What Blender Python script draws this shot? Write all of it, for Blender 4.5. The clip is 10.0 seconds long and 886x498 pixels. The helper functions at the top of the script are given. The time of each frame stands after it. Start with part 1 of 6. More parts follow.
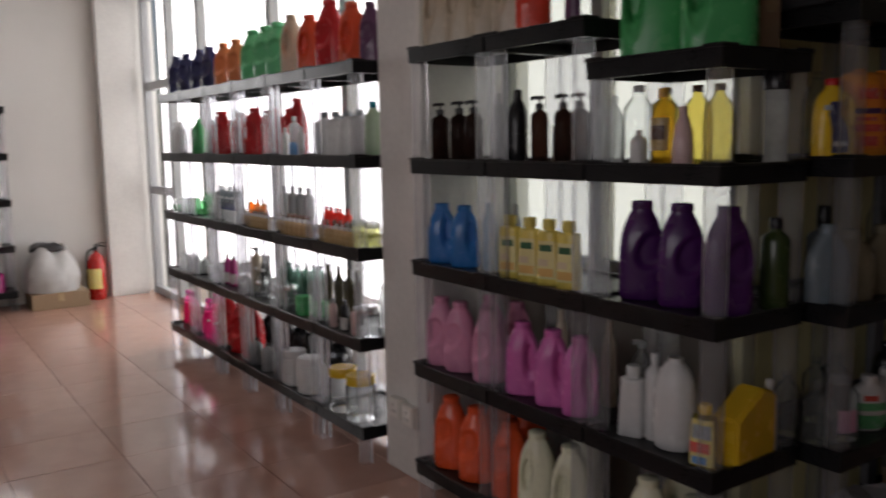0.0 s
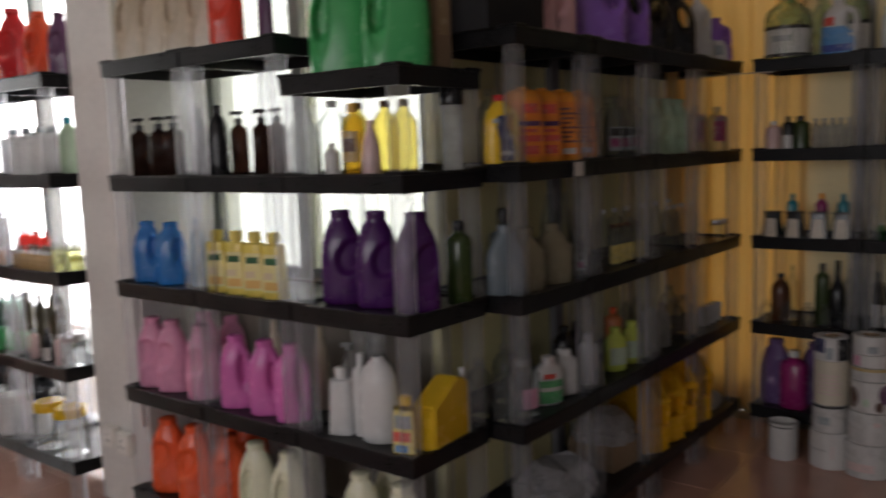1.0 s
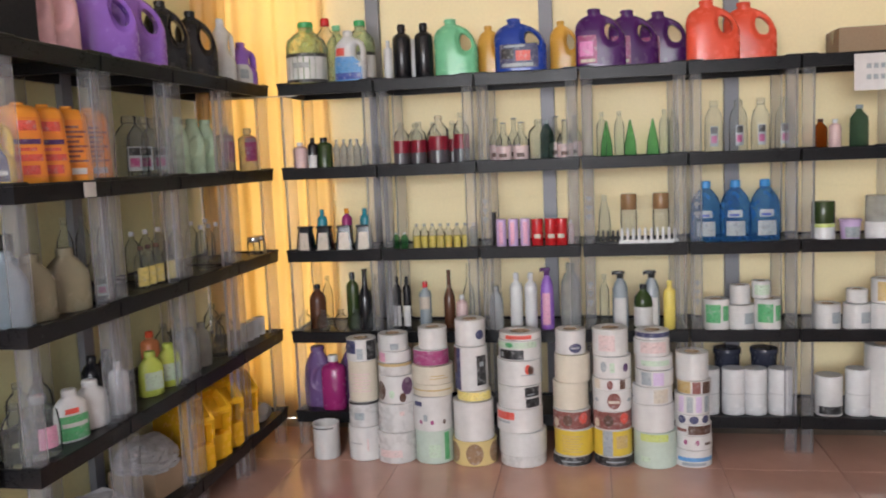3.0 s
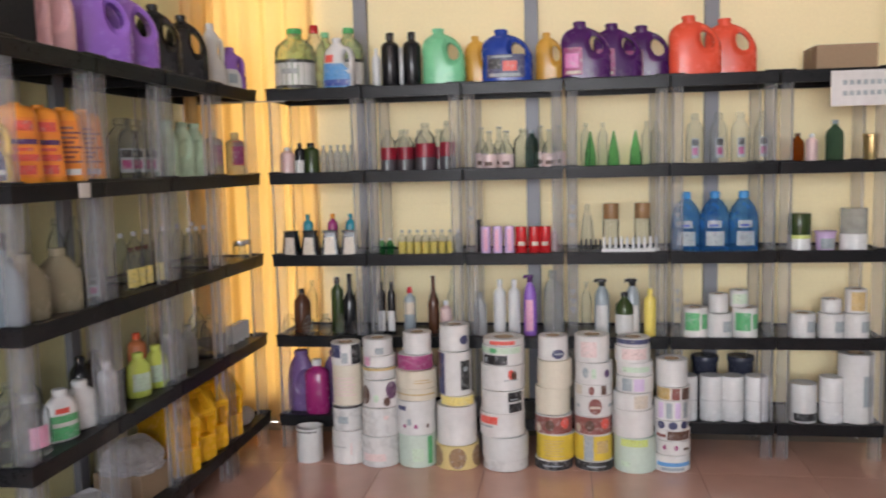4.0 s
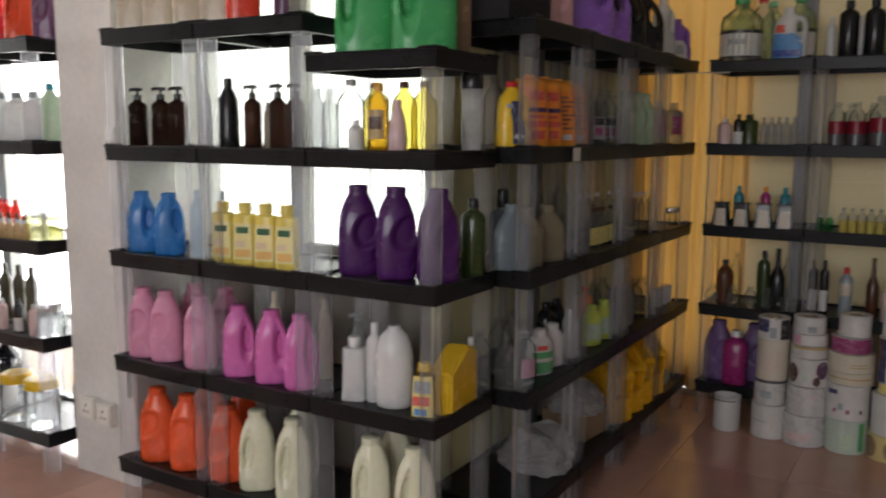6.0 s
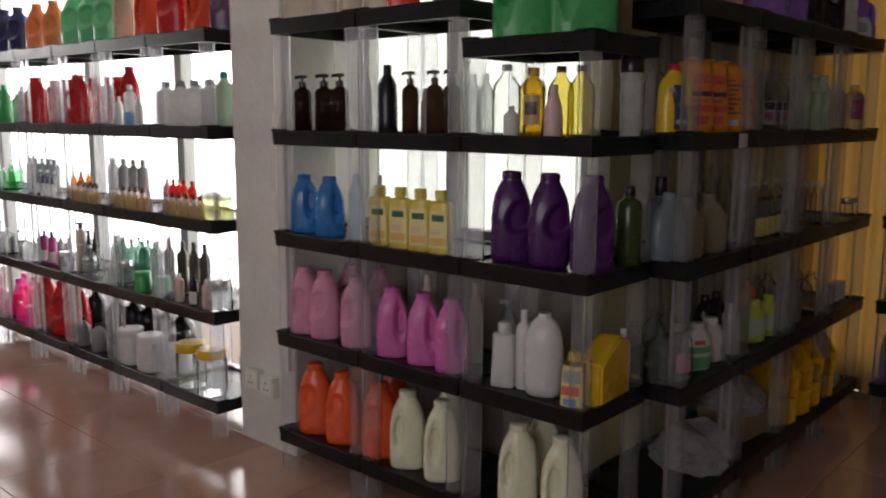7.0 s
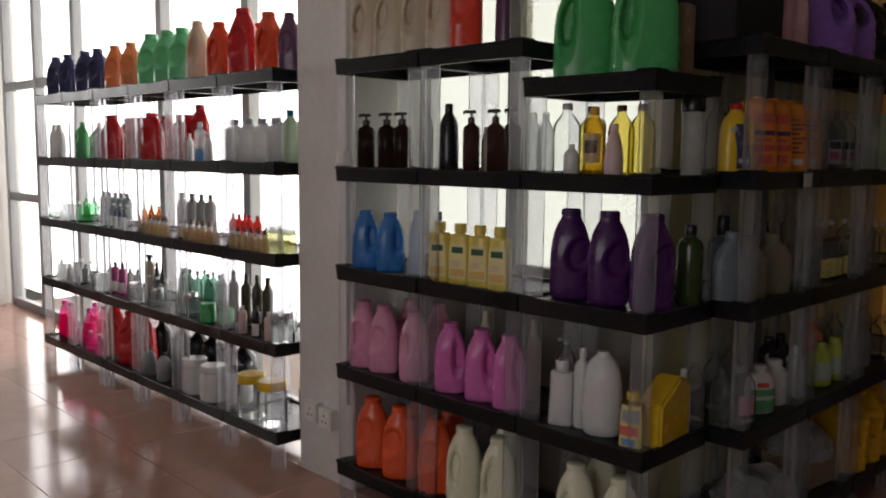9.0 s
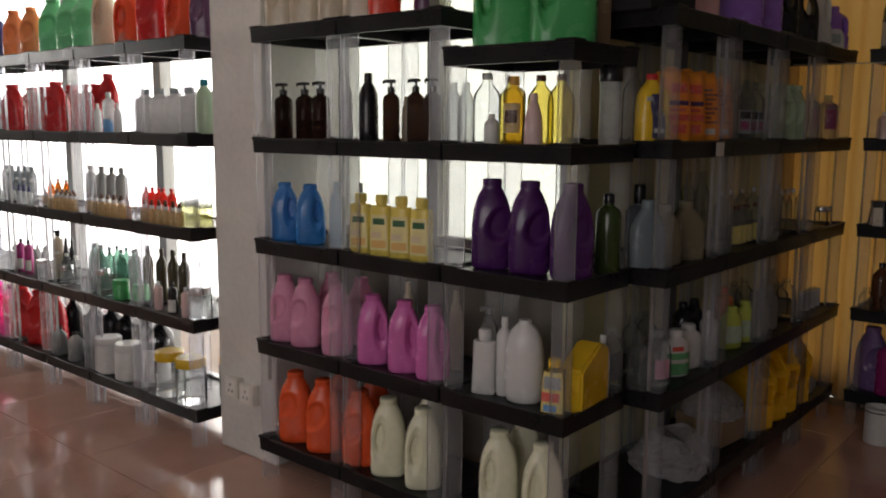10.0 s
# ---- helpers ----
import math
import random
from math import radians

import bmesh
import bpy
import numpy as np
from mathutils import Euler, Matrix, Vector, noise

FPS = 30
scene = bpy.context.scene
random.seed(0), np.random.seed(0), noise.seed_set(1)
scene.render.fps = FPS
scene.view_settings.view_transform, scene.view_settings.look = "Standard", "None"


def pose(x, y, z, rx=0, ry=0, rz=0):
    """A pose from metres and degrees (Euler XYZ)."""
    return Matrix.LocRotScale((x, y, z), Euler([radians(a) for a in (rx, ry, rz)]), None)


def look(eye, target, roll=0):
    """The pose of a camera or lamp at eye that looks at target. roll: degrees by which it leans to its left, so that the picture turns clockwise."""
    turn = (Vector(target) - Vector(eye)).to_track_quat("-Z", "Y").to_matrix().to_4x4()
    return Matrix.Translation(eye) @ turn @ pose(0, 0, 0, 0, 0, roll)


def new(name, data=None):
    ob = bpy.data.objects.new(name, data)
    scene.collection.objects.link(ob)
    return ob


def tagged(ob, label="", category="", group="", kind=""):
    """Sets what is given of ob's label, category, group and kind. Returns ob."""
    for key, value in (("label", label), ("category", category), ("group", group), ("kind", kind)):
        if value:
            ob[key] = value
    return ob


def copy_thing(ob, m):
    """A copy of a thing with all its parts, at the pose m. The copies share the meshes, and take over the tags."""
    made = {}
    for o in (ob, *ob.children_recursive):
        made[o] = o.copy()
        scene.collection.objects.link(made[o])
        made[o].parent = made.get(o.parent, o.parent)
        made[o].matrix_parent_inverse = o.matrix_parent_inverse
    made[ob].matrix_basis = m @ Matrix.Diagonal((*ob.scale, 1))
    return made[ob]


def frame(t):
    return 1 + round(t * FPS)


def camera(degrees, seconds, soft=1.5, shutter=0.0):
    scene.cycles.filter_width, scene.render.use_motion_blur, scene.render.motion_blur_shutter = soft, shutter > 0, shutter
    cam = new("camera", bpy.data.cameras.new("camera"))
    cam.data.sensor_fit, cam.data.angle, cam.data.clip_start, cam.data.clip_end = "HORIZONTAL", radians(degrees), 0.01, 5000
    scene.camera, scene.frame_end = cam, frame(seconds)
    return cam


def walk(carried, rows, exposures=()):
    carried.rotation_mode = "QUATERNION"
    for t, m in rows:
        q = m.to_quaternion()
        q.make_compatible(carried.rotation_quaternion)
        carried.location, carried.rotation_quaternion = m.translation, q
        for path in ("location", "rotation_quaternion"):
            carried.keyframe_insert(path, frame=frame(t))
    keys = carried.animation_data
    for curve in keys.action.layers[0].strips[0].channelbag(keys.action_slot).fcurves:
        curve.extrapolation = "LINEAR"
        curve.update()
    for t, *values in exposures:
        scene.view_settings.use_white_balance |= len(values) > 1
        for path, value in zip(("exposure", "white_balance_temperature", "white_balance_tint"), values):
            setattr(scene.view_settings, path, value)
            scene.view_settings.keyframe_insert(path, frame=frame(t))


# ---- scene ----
cam = camera(55.2, 10.0, 1.9, 0.4)
PATH = [
    (0, (0.575, 0.766, 1.375), (-1.068, 1.878, 1.121), -0.9),
    (0.5, (0.647, 0.783, 1.359), (-0.827, 2.109, 1.099), -1.1),
    (1, (0.708, 0.781, 1.37), (-0.521, 2.341, 1.134), -1.9),
    (1.5, (0.793, 0.822, 1.388), (-0.072, 2.608, 1.137), -2.2),
    (2, (0.865, 0.81, 1.353), (0.309, 2.718, 1.13), -2.6),
    (2.5, (0.878, 0.818, 1.345), (0.439, 2.756, 1.124), -2.8),
    (3.8, (0.855, 0.79, 1.352), (0.602, 2.763, 1.149), -1.6),
    (4, (0.829, 0.761, 1.345), (0.545, 2.731, 1.145), -1.4),
    (4.5, (0.743, 0.726, 1.363), (0.231, 2.647, 1.145), 0.3),
    (5, (0.632, 0.62, 1.36), (0.013, 2.507, 1.123), -0.1),
    (5.5, (0.542, 0.513, 1.353), (-0.314, 2.303, 1.103), 0.6),
    (6, (0.5, 0.469, 1.355), (-0.527, 2.165, 1.087), 0.4),
    (6.2, (0.491, 0.505, 1.366), (-0.605, 2.152, 1.073), 0.5),
    (7.5, (0.497, 0.472, 1.354), (-0.895, 1.881, 1.08), 0.0),
    (8, (0.496, 0.472, 1.354), (-0.935, 1.847, 1.105), -0.1),
    (8.5, (0.499, 0.471, 1.355), (-0.946, 1.836, 1.132), 0.3),
    (9, (0.509, 0.463, 1.358), (-0.912, 1.853, 1.138), 0.6),
    (9.5, (0.513, 0.46, 1.36), (-0.826, 1.925, 1.116), 0.9),
    (10, (0.499, 0.471, 1.354), (-0.78, 1.982, 1.07), 0.5),
]
EXPOSURES = [
    (0, -1.43, 6750, 15), (0.5, -1.35, 6800, 15), (1, -0.55, 6700, 12), (1.5, 0.65, 6750, 10), (2, 1.33, 6550, 10), (2.5, 1.7, 6350, 9),
    (3.8, 1.72, 6350, 9), (4.5, 1.6, 6100, 9), (5, 1.15, 6080, 9), (5.5, 0.77, 6350, 9), (6, 0.08, 6650, 9),
    (7.5, -1.03, 6850, 14), (9, -1.24, 6900, 13), (9.5, -1.25, 6950, 13), (10, -0.88, 7050, 12)]
walk(cam, [(t, look(eye, target, roll)) for t, eye, target, roll in PATH], EXPOSURES)

# ---- light ----
world = bpy.data.worlds.new("sky")
scene.world = world
world.use_nodes = True
wn = world.node_tree.nodes
sky = wn.new("ShaderNodeTexSky")
sky.sky_type = "NISHITA"
sky.sun_disc = False
sky.sun_elevation, sky.sun_rotation = radians(50), radians(20)
world.node_tree.links.new(sky.outputs[0], wn["Background"].inputs[0])
wn["Background"].inputs[1].default_value = 0.10
sun_data = bpy.data.lights.new("sun", "SUN")
sun_data.energy, sun_data.angle, sun_data.color = 1.0, radians(12), (1.0, 0.96, 0.9)
sun = new("sun", sun_data)
sun.matrix_world = look((-3, 12, 12), (-3, 3, 0))


def opening_lamp(name, eye, target, sx, sy, watts, colour):
    """Rectangular area lamp standing in a wall opening."""
    d = bpy.data.lights.new(name, "AREA")
    d.shape, d.size, d.size_y, d.energy, d.color = "RECTANGLE", sx, sy, watts, colour
    o = new(name, d)
    o.matrix_world = look(eye, target)
    return o


# Added fill lamp from the unseen south side, for the back wall shelves.
opening_lamp("south_fill_light", (0.4, -2.55, 1.75), (0.6, 0.0, 1.6), 2.9, 1.5, 80, (0.985, 0.965, 1.0))
opening_lamp("west_window_light", (-7.62, 0.955, 1.93), (-5.0, 0.955, 1.85), 1.56, 0.42, 46, (0.95, 0.98, 1.0))


# ---- materials ----
def shader(name):
    m = bpy.data.materials.new(name)
    m.use_nodes = True
    t = m.node_tree
    return m, t, t.nodes["Principled BSDF"], t.nodes["Material Output"]


def add(t, kind, **values):
    n = t.nodes.new(kind)
    for k, v in values.items():
        n.inputs[k.replace("_", " ")].default_value = v
    return n


def grain(t, p, colour, scale, spread, rough, rough_spread, bump, big=1.5, coord="Object"):
    """Two scales of variation in colour and gloss, and fine relief."""
    c = t.nodes.new("ShaderNodeTexCoord")
    a = add(t, "ShaderNodeTexNoise", Scale=scale, Detail=6.0)
    b = add(t, "ShaderNodeTexNoise", Scale=big, Detail=3.0)
    for n in (a, b):
        t.links.new(c.outputs[coord], n.inputs["Vector"])
    mix = t.nodes.new("ShaderNodeMath")
    mix.operation = "MULTIPLY_ADD"
    t.links.new(a.outputs["Fac"], mix.inputs[0])
    mix.inputs[1].default_value = 0.5
    half = t.nodes.new("ShaderNodeMath")
    half.operation = "MULTIPLY"
    t.links.new(b.outputs["Fac"], half.inputs[0])
    half.inputs[1].default_value = 0.5
    t.links.new(half.outputs[0], mix.inputs[2])
    ramp = t.nodes.new("ShaderNodeValToRGB")
    ramp.color_ramp.elements[0].position, ramp.color_ramp.elements[1].position = 0.3, 0.7
    lo = [max(0.0, v * (1 - spread)) for v in colour]
    hi = [min(1.0, v * (1 + spread)) for v in colour]
    ramp.color_ramp.elements[0].color = (*lo, 1)
    ramp.color_ramp.elements[1].color = (*hi, 1)
    t.links.new(mix.outputs[0], ramp.inputs[0])
    t.links.new(ramp.outputs[0], p.inputs["Base Color"])
    r = t.nodes.new("ShaderNodeMapRange")
    r.inputs["To Min"].default_value, r.inputs["To Max"].default_value = rough - rough_spread, rough + rough_spread
    r.inputs["From Min"].default_value, r.inputs["From Max"].default_value = 0.3, 0.7
    t.links.new(mix.outputs[0], r.inputs["Value"])
    t.links.new(r.outputs[0], p.inputs["Roughness"])
    if bump:
        bm_ = add(t, "ShaderNodeBump", Strength=bump, Distance=0.002)
        t.links.new(a.outputs["Fac"], bm_.inputs["Height"])
        t.links.new(bm_.outputs[0], p.inputs["Normal"])
    return ramp


def surface(name, colour, scale=60.0, spread=0.12, rough=0.5, rough_spread=0.08, bump=0.1, metal=0.0, big=1.5):
    m, t, p, _ = shader(name)
    grain(t, p, colour, scale, spread, rough, rough_spread, bump, big)
    p.inputs["Metallic"].default_value = metal
    return m


PLASTIC = {}


def plastic(colour, rough=0.32, trans=0.0):
    """Moulded polyethylene: slightly waxy, with a little light passing through it."""
    key = (tuple(round(v, 3) for v in colour), rough, trans)
    if key in PLASTIC:
        return PLASTIC[key]
    m, t, p, out = shader("moulded_plastic")
    grain(t, p, colour, 35.0, 0.07, rough, 0.07, 0.04, big=9.0)
    if trans:
        tr = t.nodes.new("ShaderNodeBsdfTranslucent")
        tr.inputs[0].default_value = (*[min(1, v * 1.3) for v in colour], 1)
        mx = t.nodes.new("ShaderNodeMixShader")
        mx.inputs[0].default_value = trans
        t.links.new(p.outputs[0], mx.inputs[1])
        t.links.new(tr.outputs[0], mx.inputs[2])
        t.links.new(mx.outputs[0], out.inputs[0])
    PLASTIC[key] = m
    return m


def printed(colour):
    """Worn print on label film: ink broken up by paler pictures and small dark marks."""
    m, t, p, _ = shader("label_print")
    co = t.nodes.new("ShaderNodeTexCoord")
    info = t.nodes.new("ShaderNodeObjectInfo")
    shift = t.nodes.new("ShaderNodeVectorMath")
    shift.operation = "ADD"
    t.links.new(co.outputs["Object"], shift.inputs[0])
    t.links.new(info.outputs["Random"], shift.inputs[1])
    big = add(t, "ShaderNodeTexNoise", Scale=55.0, Detail=5.0)
    t.links.new(shift.outputs[0], big.inputs["Vector"])
    small = add(t, "ShaderNodeTexNoise", Scale=150.0, Detail=2.0)
    t.links.new(shift.outputs[0], small.inputs["Vector"])
    grey = sum(colour) / 3
    ink = [v * 0.86 + grey * 0.14 for v in colour]
    ramp = t.nodes.new("ShaderNodeValToRGB")
    e = ramp.color_ramp.elements
    e[0].position, e[0].color = 0.30, (*[v * 0.7 for v in ink], 1)
    e[1].position, e[1].color = 0.66, (*[v * 0.65 + 0.17 for v in ink], 1)
    mid = e.new(0.42)
    mid.color = (*ink, 1)
    mid = e.new(0.56)
    mid.color = (*[v * 0.9 + 0.03 for v in ink], 1)
    t.links.new(big.outputs["Fac"], ramp.inputs[0])
    dots = t.nodes.new("ShaderNodeValToRGB")
    dots.color_ramp.elements[0].position, dots.color_ramp.elements[0].color = 0.36, (0.82, 0.8, 0.78, 1)
    dots.color_ramp.elements[1].position, dots.color_ramp.elements[1].color = 0.46, (1, 1, 1, 1)
    t.links.new(small.outputs["Fac"], dots.inputs[0])
    mul = t.nodes.new("ShaderNodeMix")
    mul.data_type, mul.blend_type = "RGBA", "MULTIPLY"
    mul.inputs["Factor"].default_value = 1.0
    mul_in = [i for i in mul.inputs if i.type == "RGBA"]
    t.links.new(ramp.outputs[0], mul_in[0])
    t.links.new(dots.outputs[0], mul_in[1])
    t.links.new([o for o in mul.outputs if o.type == "RGBA"][0], p.inputs["Base Color"])
    p.inputs["Roughness"].default_value = 0.42
    return m


def pane_glass(name, tint, gloss, rough, milky, body):
    """Flat sheet glass: see-through, a fixed small gloss and a milky share."""
    m, t, p, out = shader(name)
    t.nodes.remove(p)
    tp = t.nodes.new("ShaderNodeBsdfTransparent")
    tp.inputs[0].default_value = (*tint, 1)
    gl = add(t, "ShaderNodeBsdfGlossy", Roughness=rough)
    tl = t.nodes.new("ShaderNodeBsdfTranslucent")
    tl.inputs[0].default_value = (*body, 1)
    wisps = add(t, "ShaderNodeTexNoise", Scale=2.0, Detail=5.0)
    co = t.nodes.new("ShaderNodeTexCoord")
    t.links.new(co.outputs["Object"], wisps.inputs["Vector"])
    rg = t.nodes.new("ShaderNodeMapRange")
    rg.inputs["To Min"].default_value, rg.inputs["To Max"].default_value = milky * 0.85, milky * 1.15
    t.links.new(wisps.outputs["Fac"], rg.inputs["Value"])
    a = t.nodes.new("ShaderNodeMixShader")
    t.links.new(rg.outputs[0], a.inputs[0])
    t.links.new(tp.outputs[0], a.inputs[1])
    t.links.new(tl.outputs[0], a.inputs[2])
    b = t.nodes.new("ShaderNodeMixShader")
    b.inputs[0].default_value = gloss
    t.links.new(a.outputs[0], b.inputs[1])
    t.links.new(gl.outputs[0], b.inputs[2])
    t.links.new(b.outputs[0], out.inputs[0])
    return m


def clear(name, tint, rough=0.08, milky=0.15, body=(0.8, 0.82, 0.82), through_light=0.6, ior=1.16):
    """Thin clear plastic or glass: see-through, with gloss by Fresnel and a milky share."""
    m, t, p, out = shader(name)
    t.nodes.remove(p)
    tp = t.nodes.new("ShaderNodeBsdfTransparent")
    tp.inputs[0].default_value = (*tint, 1)
    gl = add(t, "ShaderNodeBsdfGlossy", Roughness=rough)
    df = t.nodes.new("ShaderNodeBsdfDiffuse")
    df.inputs[0].default_value = (*body, 1)
    tl = t.nodes.new("ShaderNodeBsdfTranslucent")
    tl.inputs[0].default_value = (*body, 1)
    dm = t.nodes.new("ShaderNodeMixShader")
    dm.inputs[0].default_value = through_light
    t.links.new(df.outputs[0], dm.inputs[1])
    t.links.new(tl.outputs[0], dm.inputs[2])
    wisps = add(t, "ShaderNodeTexNoise", Scale=25.0, Detail=4.0)
    co = t.nodes.new("ShaderNodeTexCoord")
    t.links.new(co.outputs["Object"], wisps.inputs["Vector"])
    rg = t.nodes.new("ShaderNodeMapRange")
    rg.inputs["To Min"].default_value, rg.inputs["To Max"].default_value = milky * 0.6, milky * 1.4
    t.links.new(wisps.outputs["Fac"], rg.inputs["Value"])
    a = t.nodes.new("ShaderNodeMixShader")
    t.links.new(rg.outputs[0], a.inputs[0])
    t.links.new(tp.outputs[0], a.inputs[1])
    t.links.new(dm.outputs[0], a.inputs[2])
    b = t.nodes.new("ShaderNodeMixShader")
    fr = add(t, "ShaderNodeFresnel", IOR=ior)
    t.links.new(fr.outputs[0], b.inputs[0])
    t.links.new(a.outputs[0], b.inputs[1])
    t.links.new(gl.outputs[0], b.inputs[2])
    t.links.new(b.outputs[0], out.inputs[0])
    return m


def glow(name, colour, strength):
    m, t, p, out = shader(name)
    t.nodes.remove(p)
    e = t.nodes.new("ShaderNodeEmission")
    e.inputs[0].default_value, e.inputs[1].default_value = (*colour, 1), strength
    t.links.new(e.outputs[0], out.inputs[0])
    return m


M_WALL = surface("white_plaster", (0.62, 0.61, 0.585), 90, 0.06, 0.8, 0.05, 0.15)
M_PILLAR = surface("scuffed_white_paint", (0.66, 0.655, 0.63), 40, 0.10, 0.65, 0.1, 0.2, big=4.0)
M_CREAM = surface("cream_paint", (0.94, 0.80, 0.475), 70, 0.05, 0.6, 0.08, 0.1, big=1.2)
M_OLIVE = surface("dull_olive_cream_paint", (0.78, 0.735, 0.40), 70, 0.06, 0.65, 0.08, 0.1, big=1.2)
M_UNSEEN_WALL = surface("unseen_wall_grey", (0.30, 0.29, 0.28), 90, 0.06, 0.8, 0.05, 0.15)
M_PARAPET = surface("brown_grey_parapet", (0.22, 0.20, 0.165), 60, 0.10, 0.7, 0.08, 0.12)
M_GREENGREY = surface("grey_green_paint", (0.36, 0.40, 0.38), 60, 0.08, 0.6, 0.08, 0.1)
M_CEIL = surface("ceiling_board", (0.72, 0.71, 0.69), 80, 0.05, 0.85, 0.05, 0.1)
M_ALU = surface("aluminium_frame", (0.30, 0.31, 0.32), 120, 0.08, 0.45, 0.08, 0.05, metal=0.4)
M_STEEL = surface("grey_steel_upright", (0.22, 0.22, 0.24), 120, 0.1, 0.5, 0.08, 0.05, metal=0.15)
M_TRAY = surface("black_plastic", (0.011, 0.011, 0.012), 160, 0.25, 0.32, 0.10, 0.10, big=6.0)
M_TRAY.node_tree.nodes["Principled BSDF"].inputs["Specular IOR Level"].default_value = 0.18
M_POST = clear("clear_shelf_post", (0.95, 0.95, 0.965), rough=0.3, milky=0.16, body=(0.84, 0.86, 0.89), ior=1.1)
M_PANE = pane_glass("window_glass", (0.98, 0.985, 0.985), 0.03, 0.05, 0.02, (0.8, 0.82, 0.82))
M_FROSTPANE = pane_glass("frosted_window_glass", (0.52, 0.54, 0.52), 0.05, 0.25, 0.25, (0.6, 0.62, 0.6))
M_GROUT = surface("grout", (0.20, 0.15, 0.12), 200, 0.2, 0.9, 0.05, 0.2)
M_CURTAIN_BACKLIGHT = glow("curtain_backlight", (1.0, 0.97, 0.92), 1.5)
M_SKYGLOW = glow("bright_overcast_outside", (0.99, 0.98, 0.985), 9.5)


def floor_tile_material():
    m, t, p, _ = shader("polished_pink_tile")
    ramp = grain(t, p, (0.50, 0.29, 0.225), 7.0, 0.10, 0.13, 0.05, 0.0, big=1.1)
    info = t.nodes.new("ShaderNodeObjectInfo")
    hs = t.nodes.new("ShaderNodeHueSaturation")
    rg = t.nodes.new("ShaderNodeMapRange")
    rg.inputs["To Min"].default_value, rg.inputs["To Max"].default_value = 0.92, 1.08
    t.links.new(info.outputs["Random"], rg.inputs["Value"])
    t.links.new(rg.outputs[0], hs.inputs["Value"])
    t.links.new(ramp.outputs[0], hs.inputs["Color"])
    t.links.new(hs.outputs[0], p.inputs["Base Color"])
    p.inputs["Specular IOR Level"].default_value = 0.85
    return m


M_TILE = floor_tile_material()


def curtain_material():
    m, t, p, out = shader("amber_curtain_cloth")
    grain(t, p, (0.90, 0.70, 0.38), 220, 0.08, 0.85, 0.05, 0.15, big=6.0)
    tl = t.nodes.new("ShaderNodeBsdfTranslucent")
    tl.inputs[0].default_value = (0.95, 0.76, 0.40, 1)
    mx = t.nodes.new("ShaderNodeMixShader")
    mx.inputs[0].default_value = 0.5
    t.links.new(p.outputs[0], mx.inputs[1])
    t.links.new(tl.outputs[0], mx.inputs[2])
    t.links.new(mx.outputs[0], out.inputs[0])
    return m


M_CURTAIN = curtain_material()


# ---- mesh helpers ----
def box(bm, x0, y0, z0, x1, y1, z1, bevel=0.0):
    vs = [bm.verts.new((x, y, z)) for z in (z0, z1) for y in (y0, y1) for x in (x0, x1)]
    fs = [bm.faces.new([vs[i] for i in q]) for q in ((0, 2, 3, 1), (4, 5, 7, 6), (0, 1, 5, 4), (2, 6, 7, 3), (0, 4, 6, 2), (1, 3, 7, 5))]
    if bevel:
        es = list({e for f in fs for e in f.edges})
        bmesh.ops.bevel(bm, geom=es, offset=bevel, segments=2, affect="EDGES", profile=0.7)
    return fs


def mesh_of(bm, name, material, smooth=False):
    me = bpy.data.meshes.new(name)
    bmesh.ops.recalc_face_normals(bm, faces=bm.faces)
    if smooth:
        for f in bm.faces:
            f.smooth = True
    bm.to_mesh(me)
    bm.free()
    me.materials.append(material)
    return me


def part(name, bm, material, parent=None, label="", smooth=False):
    me = bm if isinstance(bm, bpy.types.Mesh) else mesh_of(bm, name, material, smooth)
    ob = new(name, me)
    ob.parent = parent
    if smooth and not isinstance(bm, bpy.types.Mesh):
        me.set_sharp_from_angle(angle=radians(40))
    return tagged(ob, label)


def thing(name, m, label, category, group="", kind=""):
    ob = new(name)
    ob.matrix_world = m
    return tagged(ob, label, category, group, kind)


def block(name, x0, y0, z0, x1, y1, z1, material, label, category, bevel=0.0, kind="structure"):
    bm = bmesh.new()
    box(bm, x0, y0, z0, x1, y1, z1, bevel)
    return tagged(part(name, bm, material), label, category, "", kind)


# ---- structure ----
WALL_Y, END_X, B_X, C_Y, CEIL = 2.88, -7.6, -0.965, 5.0, 3.1
block("floor", END_X, -2.6, -0.12, 3.8, C_Y, -0.006, M_GROUT, "polished pinkish beige tiled floor with thin joints", "floor")
FLOOR = bpy.data.objects["floor"]
block("ceiling", END_X - 0.2, -2.8, CEIL, 4.0, C_Y + 0.2, CEIL + 0.15, M_CEIL, "plain white ceiling", "ceiling")
block("wall_west_a", END_X - 0.2, 1.76, 0, END_X, WALL_Y + 0.2, CEIL, M_WALL, "white plastered end wall", "wall")
block("wall_west_b", END_X - 0.2, -2.8, 0, END_X, 0.15, CEIL, M_WALL, "white plastered end wall", "wall")
block("wall_west_c", END_X - 0.2, 0.15, 0, END_X, 1.76, 1.70, M_WALL, "white plastered wall under a window", "wall")
block("wall_west_d", END_X - 0.2, 0.15, 2.16, END_X, 1.76, CEIL, M_WALL, "white plastered wall over a window", "wall")
# East and south walls are unseen; their grey cuts bounce into the alcove.
block("wall_east", 3.8, -2.8, 0, 4.0, C_Y + 0.2, CEIL, M_UNSEEN_WALL, "unseen side wall greyed to cut bounced light", "wall")
block("wall_south_a", END_X, -2.8, 0, -1.1, -2.6, CEIL, M_UNSEEN_WALL, "unseen wall greyed to cut bounced light", "wall")
